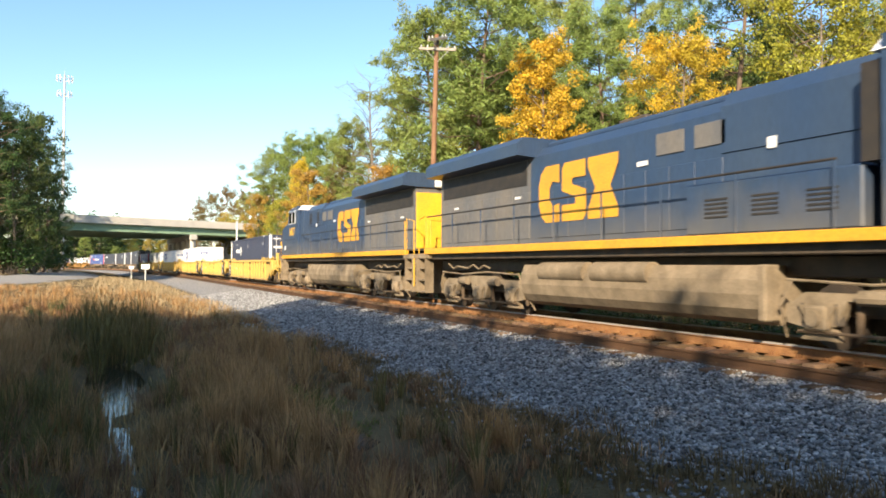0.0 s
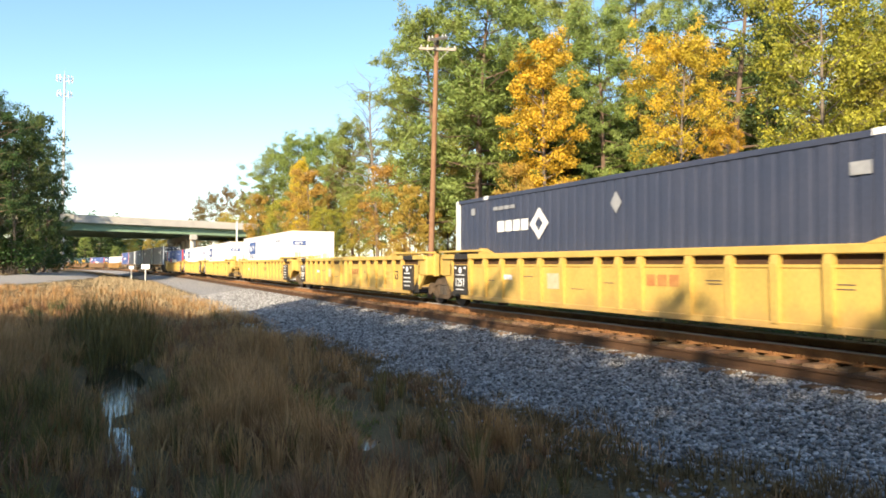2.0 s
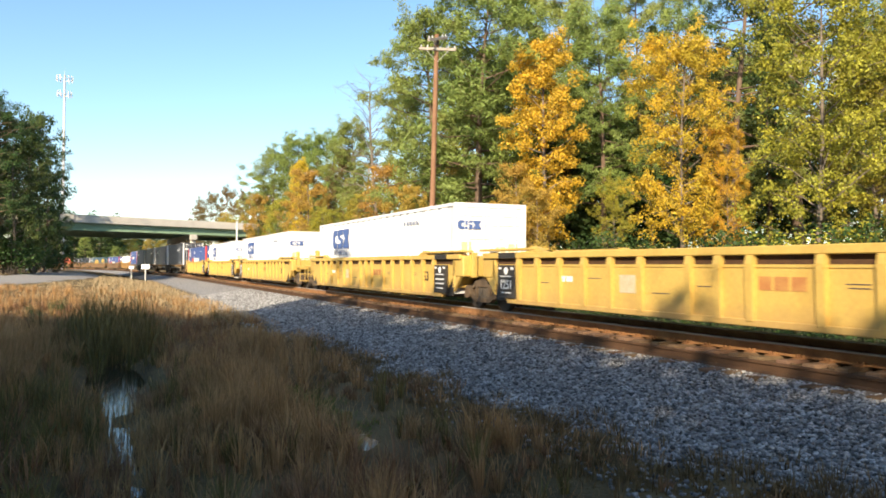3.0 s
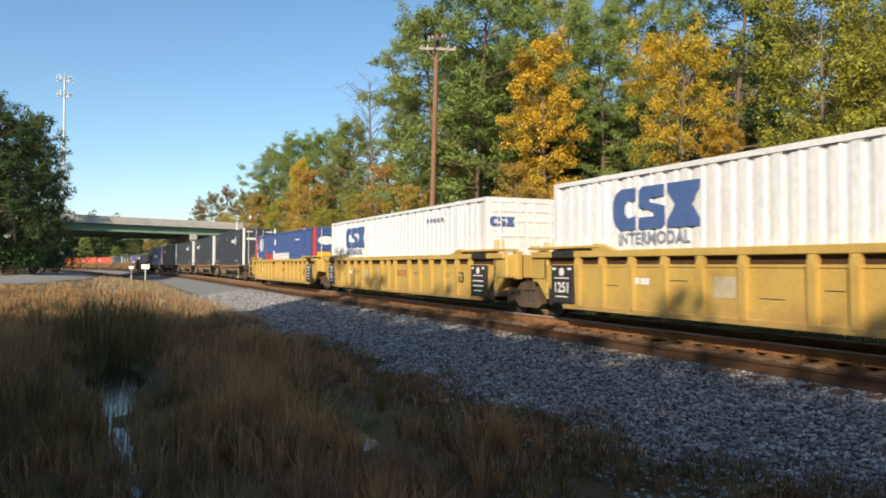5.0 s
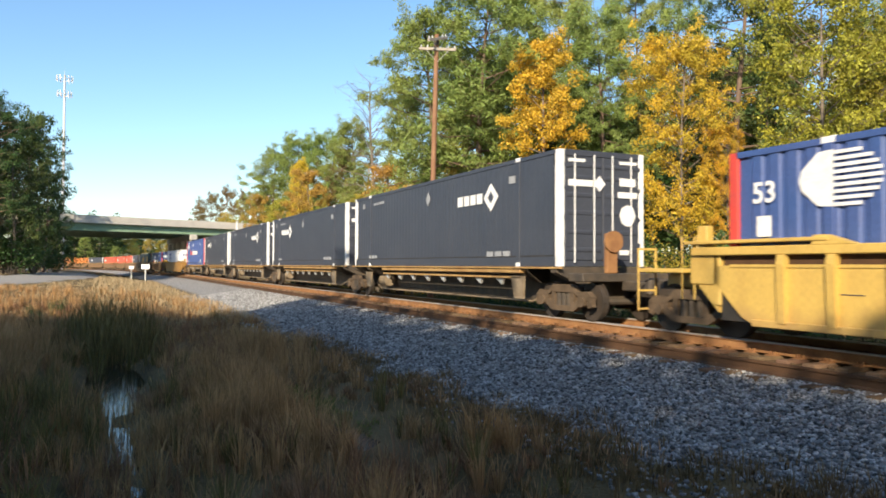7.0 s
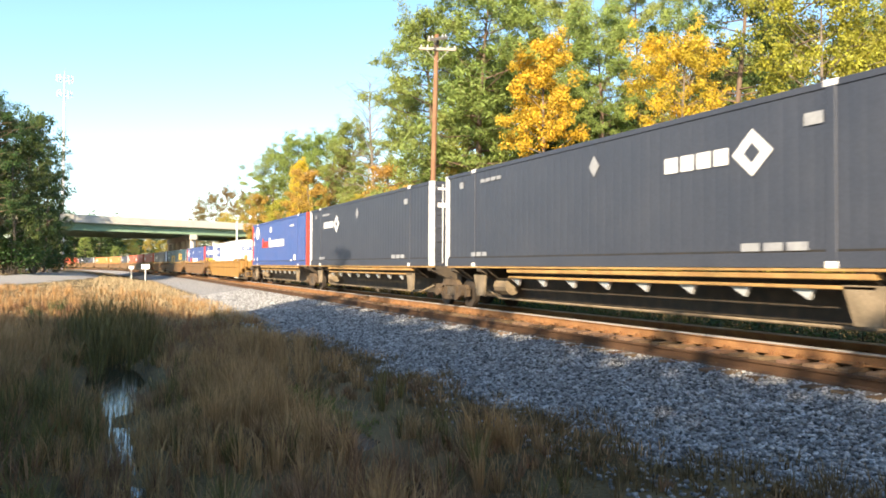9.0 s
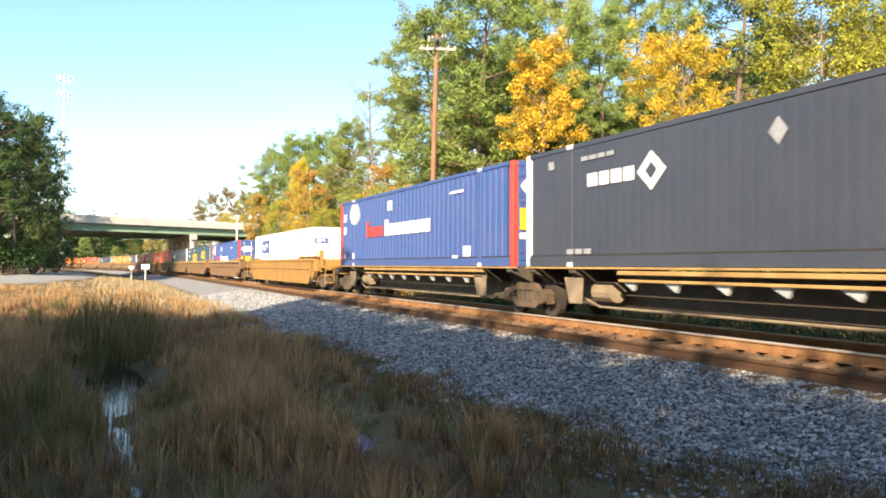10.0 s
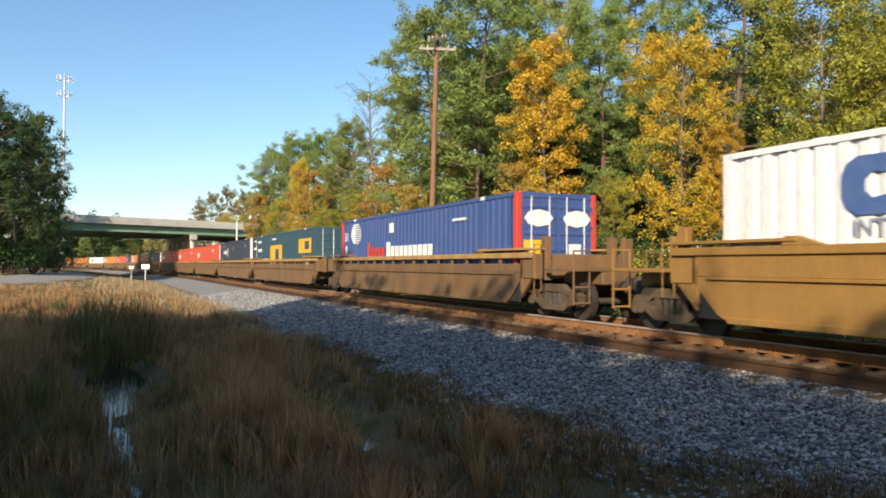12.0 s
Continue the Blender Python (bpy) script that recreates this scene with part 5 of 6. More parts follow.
def tree(kind, h, base, reach, seed, leaf_m, bark_m, label, per=30, limbs=46, leaf=1.0, airy=0.0):
    """kind 'pine': rounded puffs of needles on level limbs; 'broad': lobed crown of leafy sprays; 'bare': limbs alone. airy: how ragged."""
    rng = np.random.default_rng(seed)
    t = thing("tree", label, "tree")
    bend = rng.normal(size=2) * 0.02
    top = h * (0.97 if kind == "pine" else 0.92)

    def axis(z):
        return np.array([bend[0] * z + 0.12 * math.sin(z * 0.5 + seed), bend[1] * z + 0.12 * math.cos(z * 0.4 + seed), z])
    r0 = h * (0.0125 if kind == "pine" else 0.010)
    br = Build().tube([axis(z) for z in np.linspace(-0.6, top, 12)], r0 * 1.15, 9, 0.03)
    clumps = []
    for i in range(limbs):
        f = (i + rng.random()) / limbs
        z = base + (top - base) * f ** 0.9
        a = i * 2.399 + rng.normal() * 0.4
        lobe = 1 + 0.55 * noise.noise((1.3 * math.cos(a), 1.3 * math.sin(a), z * 0.28 + seed))
        if kind == "pine":
            ln = reach * math.sqrt(max(0.05, 1 - ((f - 0.34) / 0.70) ** 2)) * lobe * rng.uniform(0.72, 1.08)
            rise = rng.uniform(-0.12, 0.22) + 0.5 * f ** 2
        else:
            ln = reach * (0.30 + 0.75 * math.sin(math.pi * (0.12 + 0.80 * f)) ** 0.8 - 0.25 * f) * lobe * rng.uniform(0.55, 1.2)
            rise = rng.uniform(0.2, 0.75) + 0.3 * f
        p0 = axis(z)
        d = np.array([math.cos(a), math.sin(a), rise])
        across_d = np.array([-math.sin(a), math.cos(a), 0.0])
        p1 = p0 + d * ln * 0.5 + (0, 0, 0.06 * ln * rng.normal())
        p2 = p0 + d * ln * np.array([1, 1, 0.85]) + rng.normal(size=3) * 0.06 * ln
        rr = max(0.018, r0 * 0.33 * (1 - 0.6 * f))
        br.tube([p0, p1, p2], rr, 5, 0.008)
        twigs = 6 if leaf < 1.5 or kind == "bare" else 4
        for k in range(twigs):
            q = p0 + (p2 - p0) * rng.uniform(0.30, 1.0)
            if kind == "bare":
                e = q + rng.normal(size=3) * np.array([0.26, 0.26, 0.16]) * reach * 0.8
            else:
                e = q + (d * rng.uniform(0.1, 0.5) + across_d * (1 if k % 2 else -1) * rng.uniform(0.4, 1.0)) * (0.22 * reach + 0.14 * ln) * rng.uniform(0.6, 1.1)
                e[2] += rng.normal() * 0.12 * reach - (0.1 if kind == "broad" else 0.0)
            br.tube([q, e], rr * 0.4, 3, 0.006)
            if kind != "bare" and rng.random() > airy:
                clumps += [e, q + (e - q) * rng.uniform(0.4, 0.75)]
        if kind != "bare":
            clumps += [p2, p0 + (p2 - p0) * rng.uniform(0.55, 0.85)]
    if kind != "bare":
        clumps += [axis(top) + rng.normal(size=3) * 0.25 for _ in range(5)]
    part("trunk", br, bark_m, t, smooth=True)
    if kind == "bare":
        return t
    if kind == "pine":
        c, a, b = spray(rng, clumps, 0.58 * (1 + 0.25 * (leaf - 1)), max(7, int(per / leaf ** 1.6)), 0.14 * leaf, 0.034 * leaf, 0.66)
    else:
        c, a, b = spray(rng, clumps, 0.48 * (1 + 0.3 * (leaf - 1)), max(7, int(per / leaf ** 1.5)), 0.068 * leaf, 0.052 * leaf, 0.72)
    part("crown", quads_mesh("crown", c, a, b, leaf_m), leaf_m, t)
    return t


def bush(h, reach, seed, leaf_m, label, count=560):
    rng = np.random.default_rng(seed)
    t = thing("bush", label, "bush")
    br, cl = Build(), []
    for i in range(16):
        a, ln = rng.uniform(0, math.tau), rng.uniform(0.3, 1)
        e = np.array([math.cos(a) * reach * ln * 0.8, math.sin(a) * reach * ln * 0.8, h * rng.uniform(0.4, 0.95)])
        br.tube([(0, 0, -0.2), e * 0.5 + (0, 0, 0.12 * h), e], 0.03, 5, 0.008)
        cl += [e, e * (0.75, 0.75, 0.7)]
    part("branchwork", br, BARK_GREY, t)
    c, a, b = spray(rng, cl, reach * 0.42, count // 8, 0.055, 0.045, 0.85)
    part("crown", quads_mesh("crown", c, a, b, leaf_m), leaf_m, t)
    return t


def seat(u, z):
    """The place on the ground seen u metres to the right of the view's axis and z metres deep."""
    a = radians(24.52)
    x = EYE[0] + u * math.cos(a) + z * math.sin(a)
    y = -u * math.sin(a) + z * math.cos(a)
    return x, y


def plant_all():
    protos = {
        "p1": (tree("pine", 20, 5.0, 3.9, 11, PINE, BARK_PINE, "tall loblolly pine with long green needles", 54, 58), 20),
        "p2": (tree("pine", 20, 8.0, 3.4, 12, PINE, BARK_PINE, "tall loblolly pine with a high green crown", 50, 46, 1.0, 0.15), 20),
        "p3": (tree("pine", 20, 5.0, 4.2, 13, PINE_DARK, BARK_PINE, "open dark green pine at the wood's edge", 46, 44, 1.0, 0.35), 20),
        "y1": (tree("broad", 15, 2.6, 2.5, 21, LEAF_YELLOW, BARK_GREY, "slim maple in bright yellow autumn leaf", 46, 46, 1.0, 0.15), 15),
        "y2": (tree("broad", 15, 2.0, 4.0, 22, LEAF_GOLD, BARK_GREY, "spreading golden yellow autumn maple at the wood's edge", 50, 54, 1.0, 0.15), 15),
        "o1": (tree("broad", 12, 1.6, 3.0, 23, LEAF_ORANGE, BARK_GREY, "small tree in orange-brown autumn leaf", 44, 30, 1.15, 0.1), 12),
        "v1": (tree("broad", 15, 2.0, 4.4, 24, LEAF_OLIVE, BARK_GREY, "ragged broadleaf tree turning yellow-green", 50, 50, 1.0, 0.2), 15),
        "b1": (tree("broad", 15, 3.0, 3.8, 25, LEAF_BROWN, BARK_GREY, "oak with thin brown autumn leaves", 36, 34, 1.2, 0.2), 15),
        "d1": (tree("broad", 15, 0.8, 4.6, 26, LEAF_DARK, BARK_GREY, "dense dark green leafy tree", 70, 52, 1.5), 15),
        "n1": (tree("bare", 15, 5.0, 2.6, 27, None, BARK_GREY, "bare grey tree with thin twigs"), 15),
        # trees that stay far off or in the deeper rows
        "P": (tree("pine", 20, 4.5, 3.9, 61, PINE, BARK_PINE, "loblolly pine deeper in the wood", 60, 44, 1.9), 20),
        "Q": (tree("pine", 20, 6.0, 3.3, 62, PINE, BARK_PINE, "slender pine deeper in the wood", 60, 38, 1.9), 20),
        "V": (tree("broad", 15, 1.5, 4.0, 63, LEAF_OLIVE, BARK_GREY, "yellow-green tree deeper in the wood", 56, 34, 2.1), 15),
        "O": (tree("broad", 12, 1.4, 3.3, 64, LEAF_ORANGE, BARK_GREY, "distant tree in orange autumn leaf", 52, 28, 2.1), 12),
        "B": (tree("broad", 15, 2.5, 3.8, 65, LEAF_BROWN, BARK_GREY, "distant oak in brown autumn leaf", 46, 30, 2.1), 15),
        "D": (tree("broad", 15, 0.8, 4.6, 66, PINE_DARK, BARK_GREY, "dense dark green tree beyond the road", 90, 44, 2.8), 15),
        "S": (tree("broad", 15, 0.8, 4.6, 67, PINE_DARK, BARK_GREY, "dark green shade tree behind the road", 45, 36, 3.2), 15),
        "s1": (bush(2.6, 1.7, 31, LEAF_OLIVE, "yellow-green leafy bush under the trees"), 2.6),
        "s2": (bush(2.6, 1.7, 32, LEAF_ORANGE, "orange-leaved bush at the wood edge"), 2.6),
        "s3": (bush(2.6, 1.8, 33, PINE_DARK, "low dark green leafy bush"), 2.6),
        "s4": (bush(2.6, 1.7, 34, LEAF_YELLOW, "yellow autumn bush under the trees"), 2.6),
    }
    rnd = random.Random(7)
    used = set()

    def plant(k, x, y, h, wide=1.0, z=None, turn=None):
        ob, h0 = protos[k]
        s = h / h0
        zz = ground_z(x, y) if z is None else z
        m = pose(x, y, zz, rnd.uniform(-1.5, 1.5), rnd.uniform(-1.5, 1.5), rnd.uniform(0, 360) if turn is None else turn) @ Matrix.Diagonal((s * wide, s * wide, s, 1))
        if k in used:
            copy_thing(ob, m)
        else:
            used.add(k)
            ob.matrix_basis = m

    def view(k, px, z, top, wide=1.0):
        """Beside the track: bearing across the picture, depth, and elevation of its top."""
        x, y = seat((px - 784) / 1326 * z, z)
        plant(k, x, y, (473 - top) / 1326 * z + EYE[2] - ground_z(x, y), wide)

    # the wood behind the train, edge first
    for row in (("p1", 838, 47, -40, 1.1), ("p1", 766, 50, 40, 0.92), ("y1", 972, 43, 40, 0.95), ("p1", 1074, 49, 22, 0.85), ("y2", 1205, 37, 50, 0.85),
                ("p3", 1290, 46, -130, 1.0), ("v1", 1450, 31, -60, 0.95), ("v1", 1560, 34, 20, 0.9), ("p2", 1128, 60, -60, 0.7), ("p2", 935, 66, -12, 0.95),
                ("p1", 715, 60, 165, 0.6), ("n1", 668, 60, 115, 0.9), ("p1", 626, 74, 224, 0.85), ("p1", 582, 84, 246, 0.9), ("p1", 532, 92, 250, 0.95), ("p1", 482, 96, 272, 0.95), ("p2", 1010, 64, -15, 0.8),
                ("o1", 540, 72, 300, 0.9), ("y1", 532, 80, 285, 0.6), ("v1", 575, 70, 350, 0.9), ("o1", 690, 52, 290, 1.1), ("o1", 728, 46, 325, 1.0), ("v1", 640, 62, 320, 0.9),
                ("o1", 915, 42, 285, 0.9), ("o1", 945, 40, 330, 1.0), ("v1", 1085, 46, 290, 0.8), ("y2", 1290, 36, 165, 0.7), ("p1", 1360, 46, 60, 0.8), ("p3", 1420, 48, -180, 1.1),
                ("p1", 1550, 44, 30, 0.9), ("p2", 1190, 62, 10, 0.9), ("b1", 1250, 58, 60, 0.9), ("p1", 1000, 58, 130, 0.8), ("p1", 890, 54, 110, 0.9), ("o1", 790, 55, 280, 1.0),
                ("v1", 490, 86, 335, 0.8), ("o1", 455, 92, 345, 0.8), ("b1", 610, 76, 290, 0.9), ("v1", 1640, 32, -40, 1.0), ("p1", 1700, 36, -200, 1.1), ("y2", 1780, 30, 60, 1.0)):
        view(*row)
    # deeper rows that close the wood
    for i in range(29):
        px = 470 + i * 44 + rnd.uniform(-18, 18)
        z = rnd.uniform(72, 96) if px > 760 else rnd.uniform(100, 125)
        top = rnd.uniform(10, 90) if px > 800 else 473 - (473 - 285) * rnd.uniform(0.75, 0.95)
        view(rnd.choice(("P", "Q", "P", "Q", "P", "V")), px, z, top, rnd.uniform(0.9, 1.2))
    # unseen trees added abreast of the camera and behind it, to block skylight
    for i in range(16):
        plant(rnd.choice(("P", "Q", "V", "D")), 11 + rnd.uniform(0, 9), 8 - i * 4.2, rnd.uniform(17, 23), 1.3)
    # bushes under the wood's edge
    for i in range(44):
        px = 500 + i * 27 + rnd.uniform(-12, 12)
        z = rnd.uniform(31, 44) * (1.7 if px < 640 else 1.25 if px < 760 else 1.0)
        if px > 1300:
            z = rnd.uniform(27, 34)
        x, y = seat((px - 784) / 1326 * z, z)
        if across(x, y) > 5.8:
            plant(rnd.choice(("s1", "s2", "s3", "s2", "s3", "s4") if px < 950 else ("s3", "s3", "s1", "s3", "s2")), x, y, rnd.uniform(1.6, 3.2), rnd.uniform(0.9, 1.3))
    # far trees round the bridge
    for px, z, top, k in ((374, 175, 345, "B"), (402, 185, 356, "B"), (440, 165, 342, "V"), (470, 172, 335, "P"), (350, 210, 380, "B"), (428, 160, 362, "B"), (398, 165, 380, "O"),
                          (150, 260, 412, "P"), (175, 270, 418, "D"), (205, 255, 420, "Q"), (228, 280, 424, "V"), (262, 300, 428, "O"), (285, 290, 426, "V"), (305, 300, 428, "O"),
                          (130, 280, 415, "D"), (240, 300, 428, "P"), (190, 300, 415, "P"), (160, 300, 420, "V"), (100, 270, 415, "P"), (60, 270, 415, "D"), (420, 150, 395, "O"), (438, 152, 400, "s1")):
        view(k, px, z, top, 1.3 if z > 230 else 0.8)
    for i in range(20):
        px = 95 + i * 13.5 + rnd.uniform(-5, 5)
        view(rnd.choice(("P", "D", "V", "O", "Q", "V") if px > 225 else ("P", "D", "Q", "V", "D")), px, rnd.uniform(300, 345), rnd.uniform(422, 436) if px > 120 else 425, 1.5)
    # the dark trees beside the road
    for px, z, top, k in ((26, 84, 208, "d1"), (-25, 78, 195, "p3"), (-75, 80, 175, "d1"), (58, 94, 250, "d1"), (78, 104, 285, "p3"), (5, 88, 300, "d1"), (-40, 86, 250, "d1"), (-120, 76, 200, "p3"), (84, 112, 335, "d1"), (30, 100, 290, "d1"), (95, 110, 400, "d1")):
        view(k, px, z, top, 0.85)
    for px, z in ((10, 92), (40, 100), (75, 108), (98, 112), (20, 84), (58, 96), (-20, 84)):
        x, y = seat((px - 784) / 1326 * z, z)
        plant("s3", x, y, rnd.uniform(3.0, 5.0), 1.3)
    # the shady trees behind the camera
    for i in range(28):
        plant("S", -25.5 + rnd.uniform(-0.5, 0.5), -32 + i * 1.6, SHADE_H * rnd.uniform(0.95, 1.04), 0.9)
    for i in range(9):
        plant("S", -33 + rnd.uniform(-2, 2), -34 + i * 4.6, SHADE_H * 1.1, 1.2)
    # undergrowth that closes the wood between the trunks
    for i in range(24):
        px = 770 + i * 34 + rnd.uniform(-12, 12)
        view(rnd.choice(("V", "D", "O", "D", "B")), px, rnd.uniform(56, 70), rnd.uniform(270, 345), rnd.uniform(0.95, 1.3))
    # low dark brush along the far ballast foot, added as shade under the cars
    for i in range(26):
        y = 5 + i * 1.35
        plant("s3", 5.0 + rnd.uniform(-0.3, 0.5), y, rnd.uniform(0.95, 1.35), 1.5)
    # weeds by the road
    for px, z, h in ((62, 27, 0.55), (104, 29, 0.6)):
        x, y = seat((px - 784) / 1326 * z, z)
        plant("s3", x, y, h, 0.8)


SHADE_H = 15.55
plant_all()


# ---- bridge, mast, poles, signs ----
def build_bridge():
    a, b = Vector((-16.6, 129.8, 0)), Vector((18.4, 145.6, 0))
    d = (b - a).normalized()
    ang = math.degrees(math.atan2(d.y, d.x))
    br = thing("road_bridge", "concrete road bridge with green steel girders over the track", "bridge", at=pose(a.x, a.y, -0.5, 0, 0, ang))
    SK = 0.393

    def skewed(name, b, material, parent, label="", smooth=False):
        b.v = [(q[0] + SK * q[1], q[1], q[2]) for q in b.v]
        return part(name, b, material, parent, label, smooth=smooth)
    x0, x1, w = -75.0, 39.5, 30.0
    skewed("deck", Build().box(x0, x1, 0.0, w, 8.35, 8.75, 0.03), CONCRETE, br)
    for y in (0.0, w - 0.35):
        skewed("parapet", Build().prism([(y, 8.75), (y, 9.6), (y + 0.3, 9.6), (y + 0.38, 8.75)], "x", x0, x1), CONCRETE, br)
    for i in range(12):
        y = 0.55 + i * 2.58
        skewed("girder", Build().box(x0, x1 - 1, y, y + 0.4, 8.2, 8.35).box(x0, x1 - 1, y + 0.17, y + 0.23, 7.25, 8.2).box(x0, x1 - 1, y, y + 0.4, 7.15, 7.25), GREENSTEEL, br, "pale green steel girder")
    for px in (22.0, -34.0):
        cap = skewed("pier_cap", Build().box(px - 0.7, px + 0.7, 0.4, w - 0.4, 6.2, 7.15, 0.05), CONCRETE, br)
        for y in (1.3, 6.7, 12.1, 17.9, 23.3, 28.7):
            skewed("pier_column", Build().tube([(px, y, -1.5), (px, y, 6.2)], 0.55, 16), CONCRETE, br, smooth=True)
    skewed("abutment", Build().prism([(35.0, 7.15), (39.5, 7.15), (39.5, -1.5), (30.0, -1.5)], "y", 0.3, w - 0.3), CONCRETE, br)
    skewed("wing_wall", Build().prism([(36.5, 8.75), (41.5, 8.75), (41.5, 5.5), (38, 5.5)], "y", -0.1, 0.3), CONCRETE, br)


def build_mast():
    x, y = seat((110 - 784) / 1326 * 190, 190)
    m = thing("cell_tower", "slender pale grey cell tower with two antenna rings", "tower", at=pose(x, y, ground_z(x, y)))
    part("pole", Build().tube([(0, 0, -0.5), (0, 0, 49.5)], 0.46, 12, 0.24), GALV, m, smooth=True)
    for z, r in ((48.3, 1.9), (44.4, 1.7)):
        ring = part("platform", Build().tube([(r * math.cos(k * math.tau / 12), r * math.sin(k * math.tau / 12), z) for k in range(13)], 0.07, 5), GALV, m)
        for k in range(12):
            c, s = math.cos(k * math.tau / 12), math.sin(k * math.tau / 12)
            part("antenna", Build().box(-0.10, 0.10, -0.06, 0.06, -0.75, 0.75, 0.02), GALV, ring, at=pose(r * c, r * s, z + 0.2, 0, 0, math.degrees(math.atan2(s, c)) + 90))
    part("lightning_rod", Build().tube([(0, 0, 49.4), (0, 0, 51)], 0.03, 5), GALV, m)


def build_poles():
    x, y = seat((761 - 784) / 1326 * 38, 38)
    z = ground_z(x, y)
    p = thing("utility_pole", "weathered brown wooden utility pole with two crossarms", "utility pole", at=pose(x, y, z))
    top = EYE[2] - z + 411 / 1326 * 38
    lean = Vector((0.30 * 0.91, -0.30 * 0.415, 0))

    def ax(h):
        return Vector((0, 0, h)) + lean * (h / top)
    part("pole", Build().tube([ax(h) for h in np.linspace(-1, top, 8)], 0.165, 12, 0.115), POLEWOOD, p, smooth=True)
    for h, ang, ln, up in ((top - 0.78, -32, 0.95, 4), (top - 0.25, 38, 1.05, -18)):
        arm = part("crossarm", Build().box(-ln, ln, -0.06, 0.06, -0.07, 0.07, 0.01), ARMWOOD, p, "weathered grey crossarm", at=Matrix.Translation(ax(h) + Vector((0, -0.15, 0))) @ pose(0, 0, 0, 0, 0, ang) @ pose(0, 0, 0, 0, up, 0))
        for k in (-0.9, -0.55, 0.55, 0.9):
            part("insulator", Build().tube([(k * ln, 0, 0.07), (k * ln, 0, 0.2)], 0.045, 8, 0.03), GALV, arm)
        part("arm_brace", Build().tube([(-ln * 0.6, -0.02, -0.06), (0, 0.06, -0.65), (ln * 0.6, -0.02, -0.06)], 0.018, 5), GALV, arm)
    part("pole_cap", Build().tube([ax(top - 0.55), ax(top - 0.3)], 0.135, 10), DARKSTEEL, p)
    # a pale mast by the bridge
    x, y = seat((419 - 784) / 1326 * 118, 118)
    g = ground_z(x, y)
    m = thing("signal_mast", "slim white trackside mast", "mast", at=pose(x, y, g))
    part("pole", Build().tube([(0, 0, -0.3), (0, 0, 8.0 - g)], 0.13, 10), DECAL, m)
    part("base", Build().box(-0.3, 0.3, -0.3, 0.3, -0.3, 0.5, 0.04), CONCRETE, m)
    part("top_cap", Build().box(-0.2, 0.2, -0.2, 0.2, 8.0 - g, 8.2 - g, 0.03), GALV, m)
    # white marker boards beside the line
    for px, wd, ht in ((258, 1.05, 0.62), (233, 0.62, 0.4)):
        x, y = seat((px - 784) / 1326 * 96, 96)
        g = ground_z(x, y)
        s = thing("marker_board", "white board on a short post beside the track", "sign", "marker boards", at=pose(x, y, g, 0, 0, -24))
        part("board", Build().box(-wd / 2, wd / 2, -0.05, 0.05, 0.7 - g, 0.7 - g + ht, 0.02), DECAL, s)
        part("post", Build().box(-0.06, 0.06, -0.05, 0.05, -0.4, 0.71 - g, 0.01), GALV, s)
        part("backing", Build().box(-wd / 2 + 0.05, wd / 2 - 0.05, 0.05, 0.09, 0.75 - g, 0.65 - g + ht), GALV, s)


ROAD_LINE = [(-42, 5), (-29, 30), (-20.5, 54), (-17, 80), (-15.5, 110), (-18, 150), (-30, 190)]


def off_road(x, y):
    for (ax, ay), (bx, by) in zip(ROAD_LINE, ROAD_LINE[1:]):
        if ay <= y <= by:
            return abs(x - (ax + (bx - ax) * (y - ay) / (by - ay)))
    return 99


def build_road():
    pts = ROAD_LINE
    v, f = [], []
    w = 4.4
    dense = []
    for (ax_, ay), (bx, by) in zip(pts, pts[1:]):
        for k in range(12):
            dense.append((ax_ + (bx - ax_) * k / 12, ay + (by - ay) * k / 12))
    for i, (x, y) in enumerate(dense):
        nx, ny = dense[min(i + 1, len(dense) - 1)]
        qx, qy = dense[max(i - 1, 0)]
        d = Vector((nx - qx, ny - qy)).normalized()
        for k in range(7):
            o = -w + 2 * w * k / 6
            xx, yy = x + d.y * o, y - d.x * o
            v.append((xx, yy, ground_z(xx, yy) + 0.07 - (0.12 if k in (0, 6) else 0)))
    for i in range(len(dense) - 1):
        for k in range(6):
            f.append((i * 7 + k, i * 7 + k + 1, (i + 1) * 7 + k + 1, (i + 1) * 7 + k))
    b = Build()
    b.add(v, [q[::-1] for q in f])
    thing("road", "pale worn asphalt service road", "road", kind="structure", mesh=b.mesh("road", ROADPALE))


ROADPALE = mat("pale_worn_asphalt", (0.36, 0.33, 0.29), 0.9, 0, (0.27, 0.25, 0.22), 0.6, 0.6, 30, 0.3, 0.2)
build_bridge()
build_mast()
build_poles()
build_road()


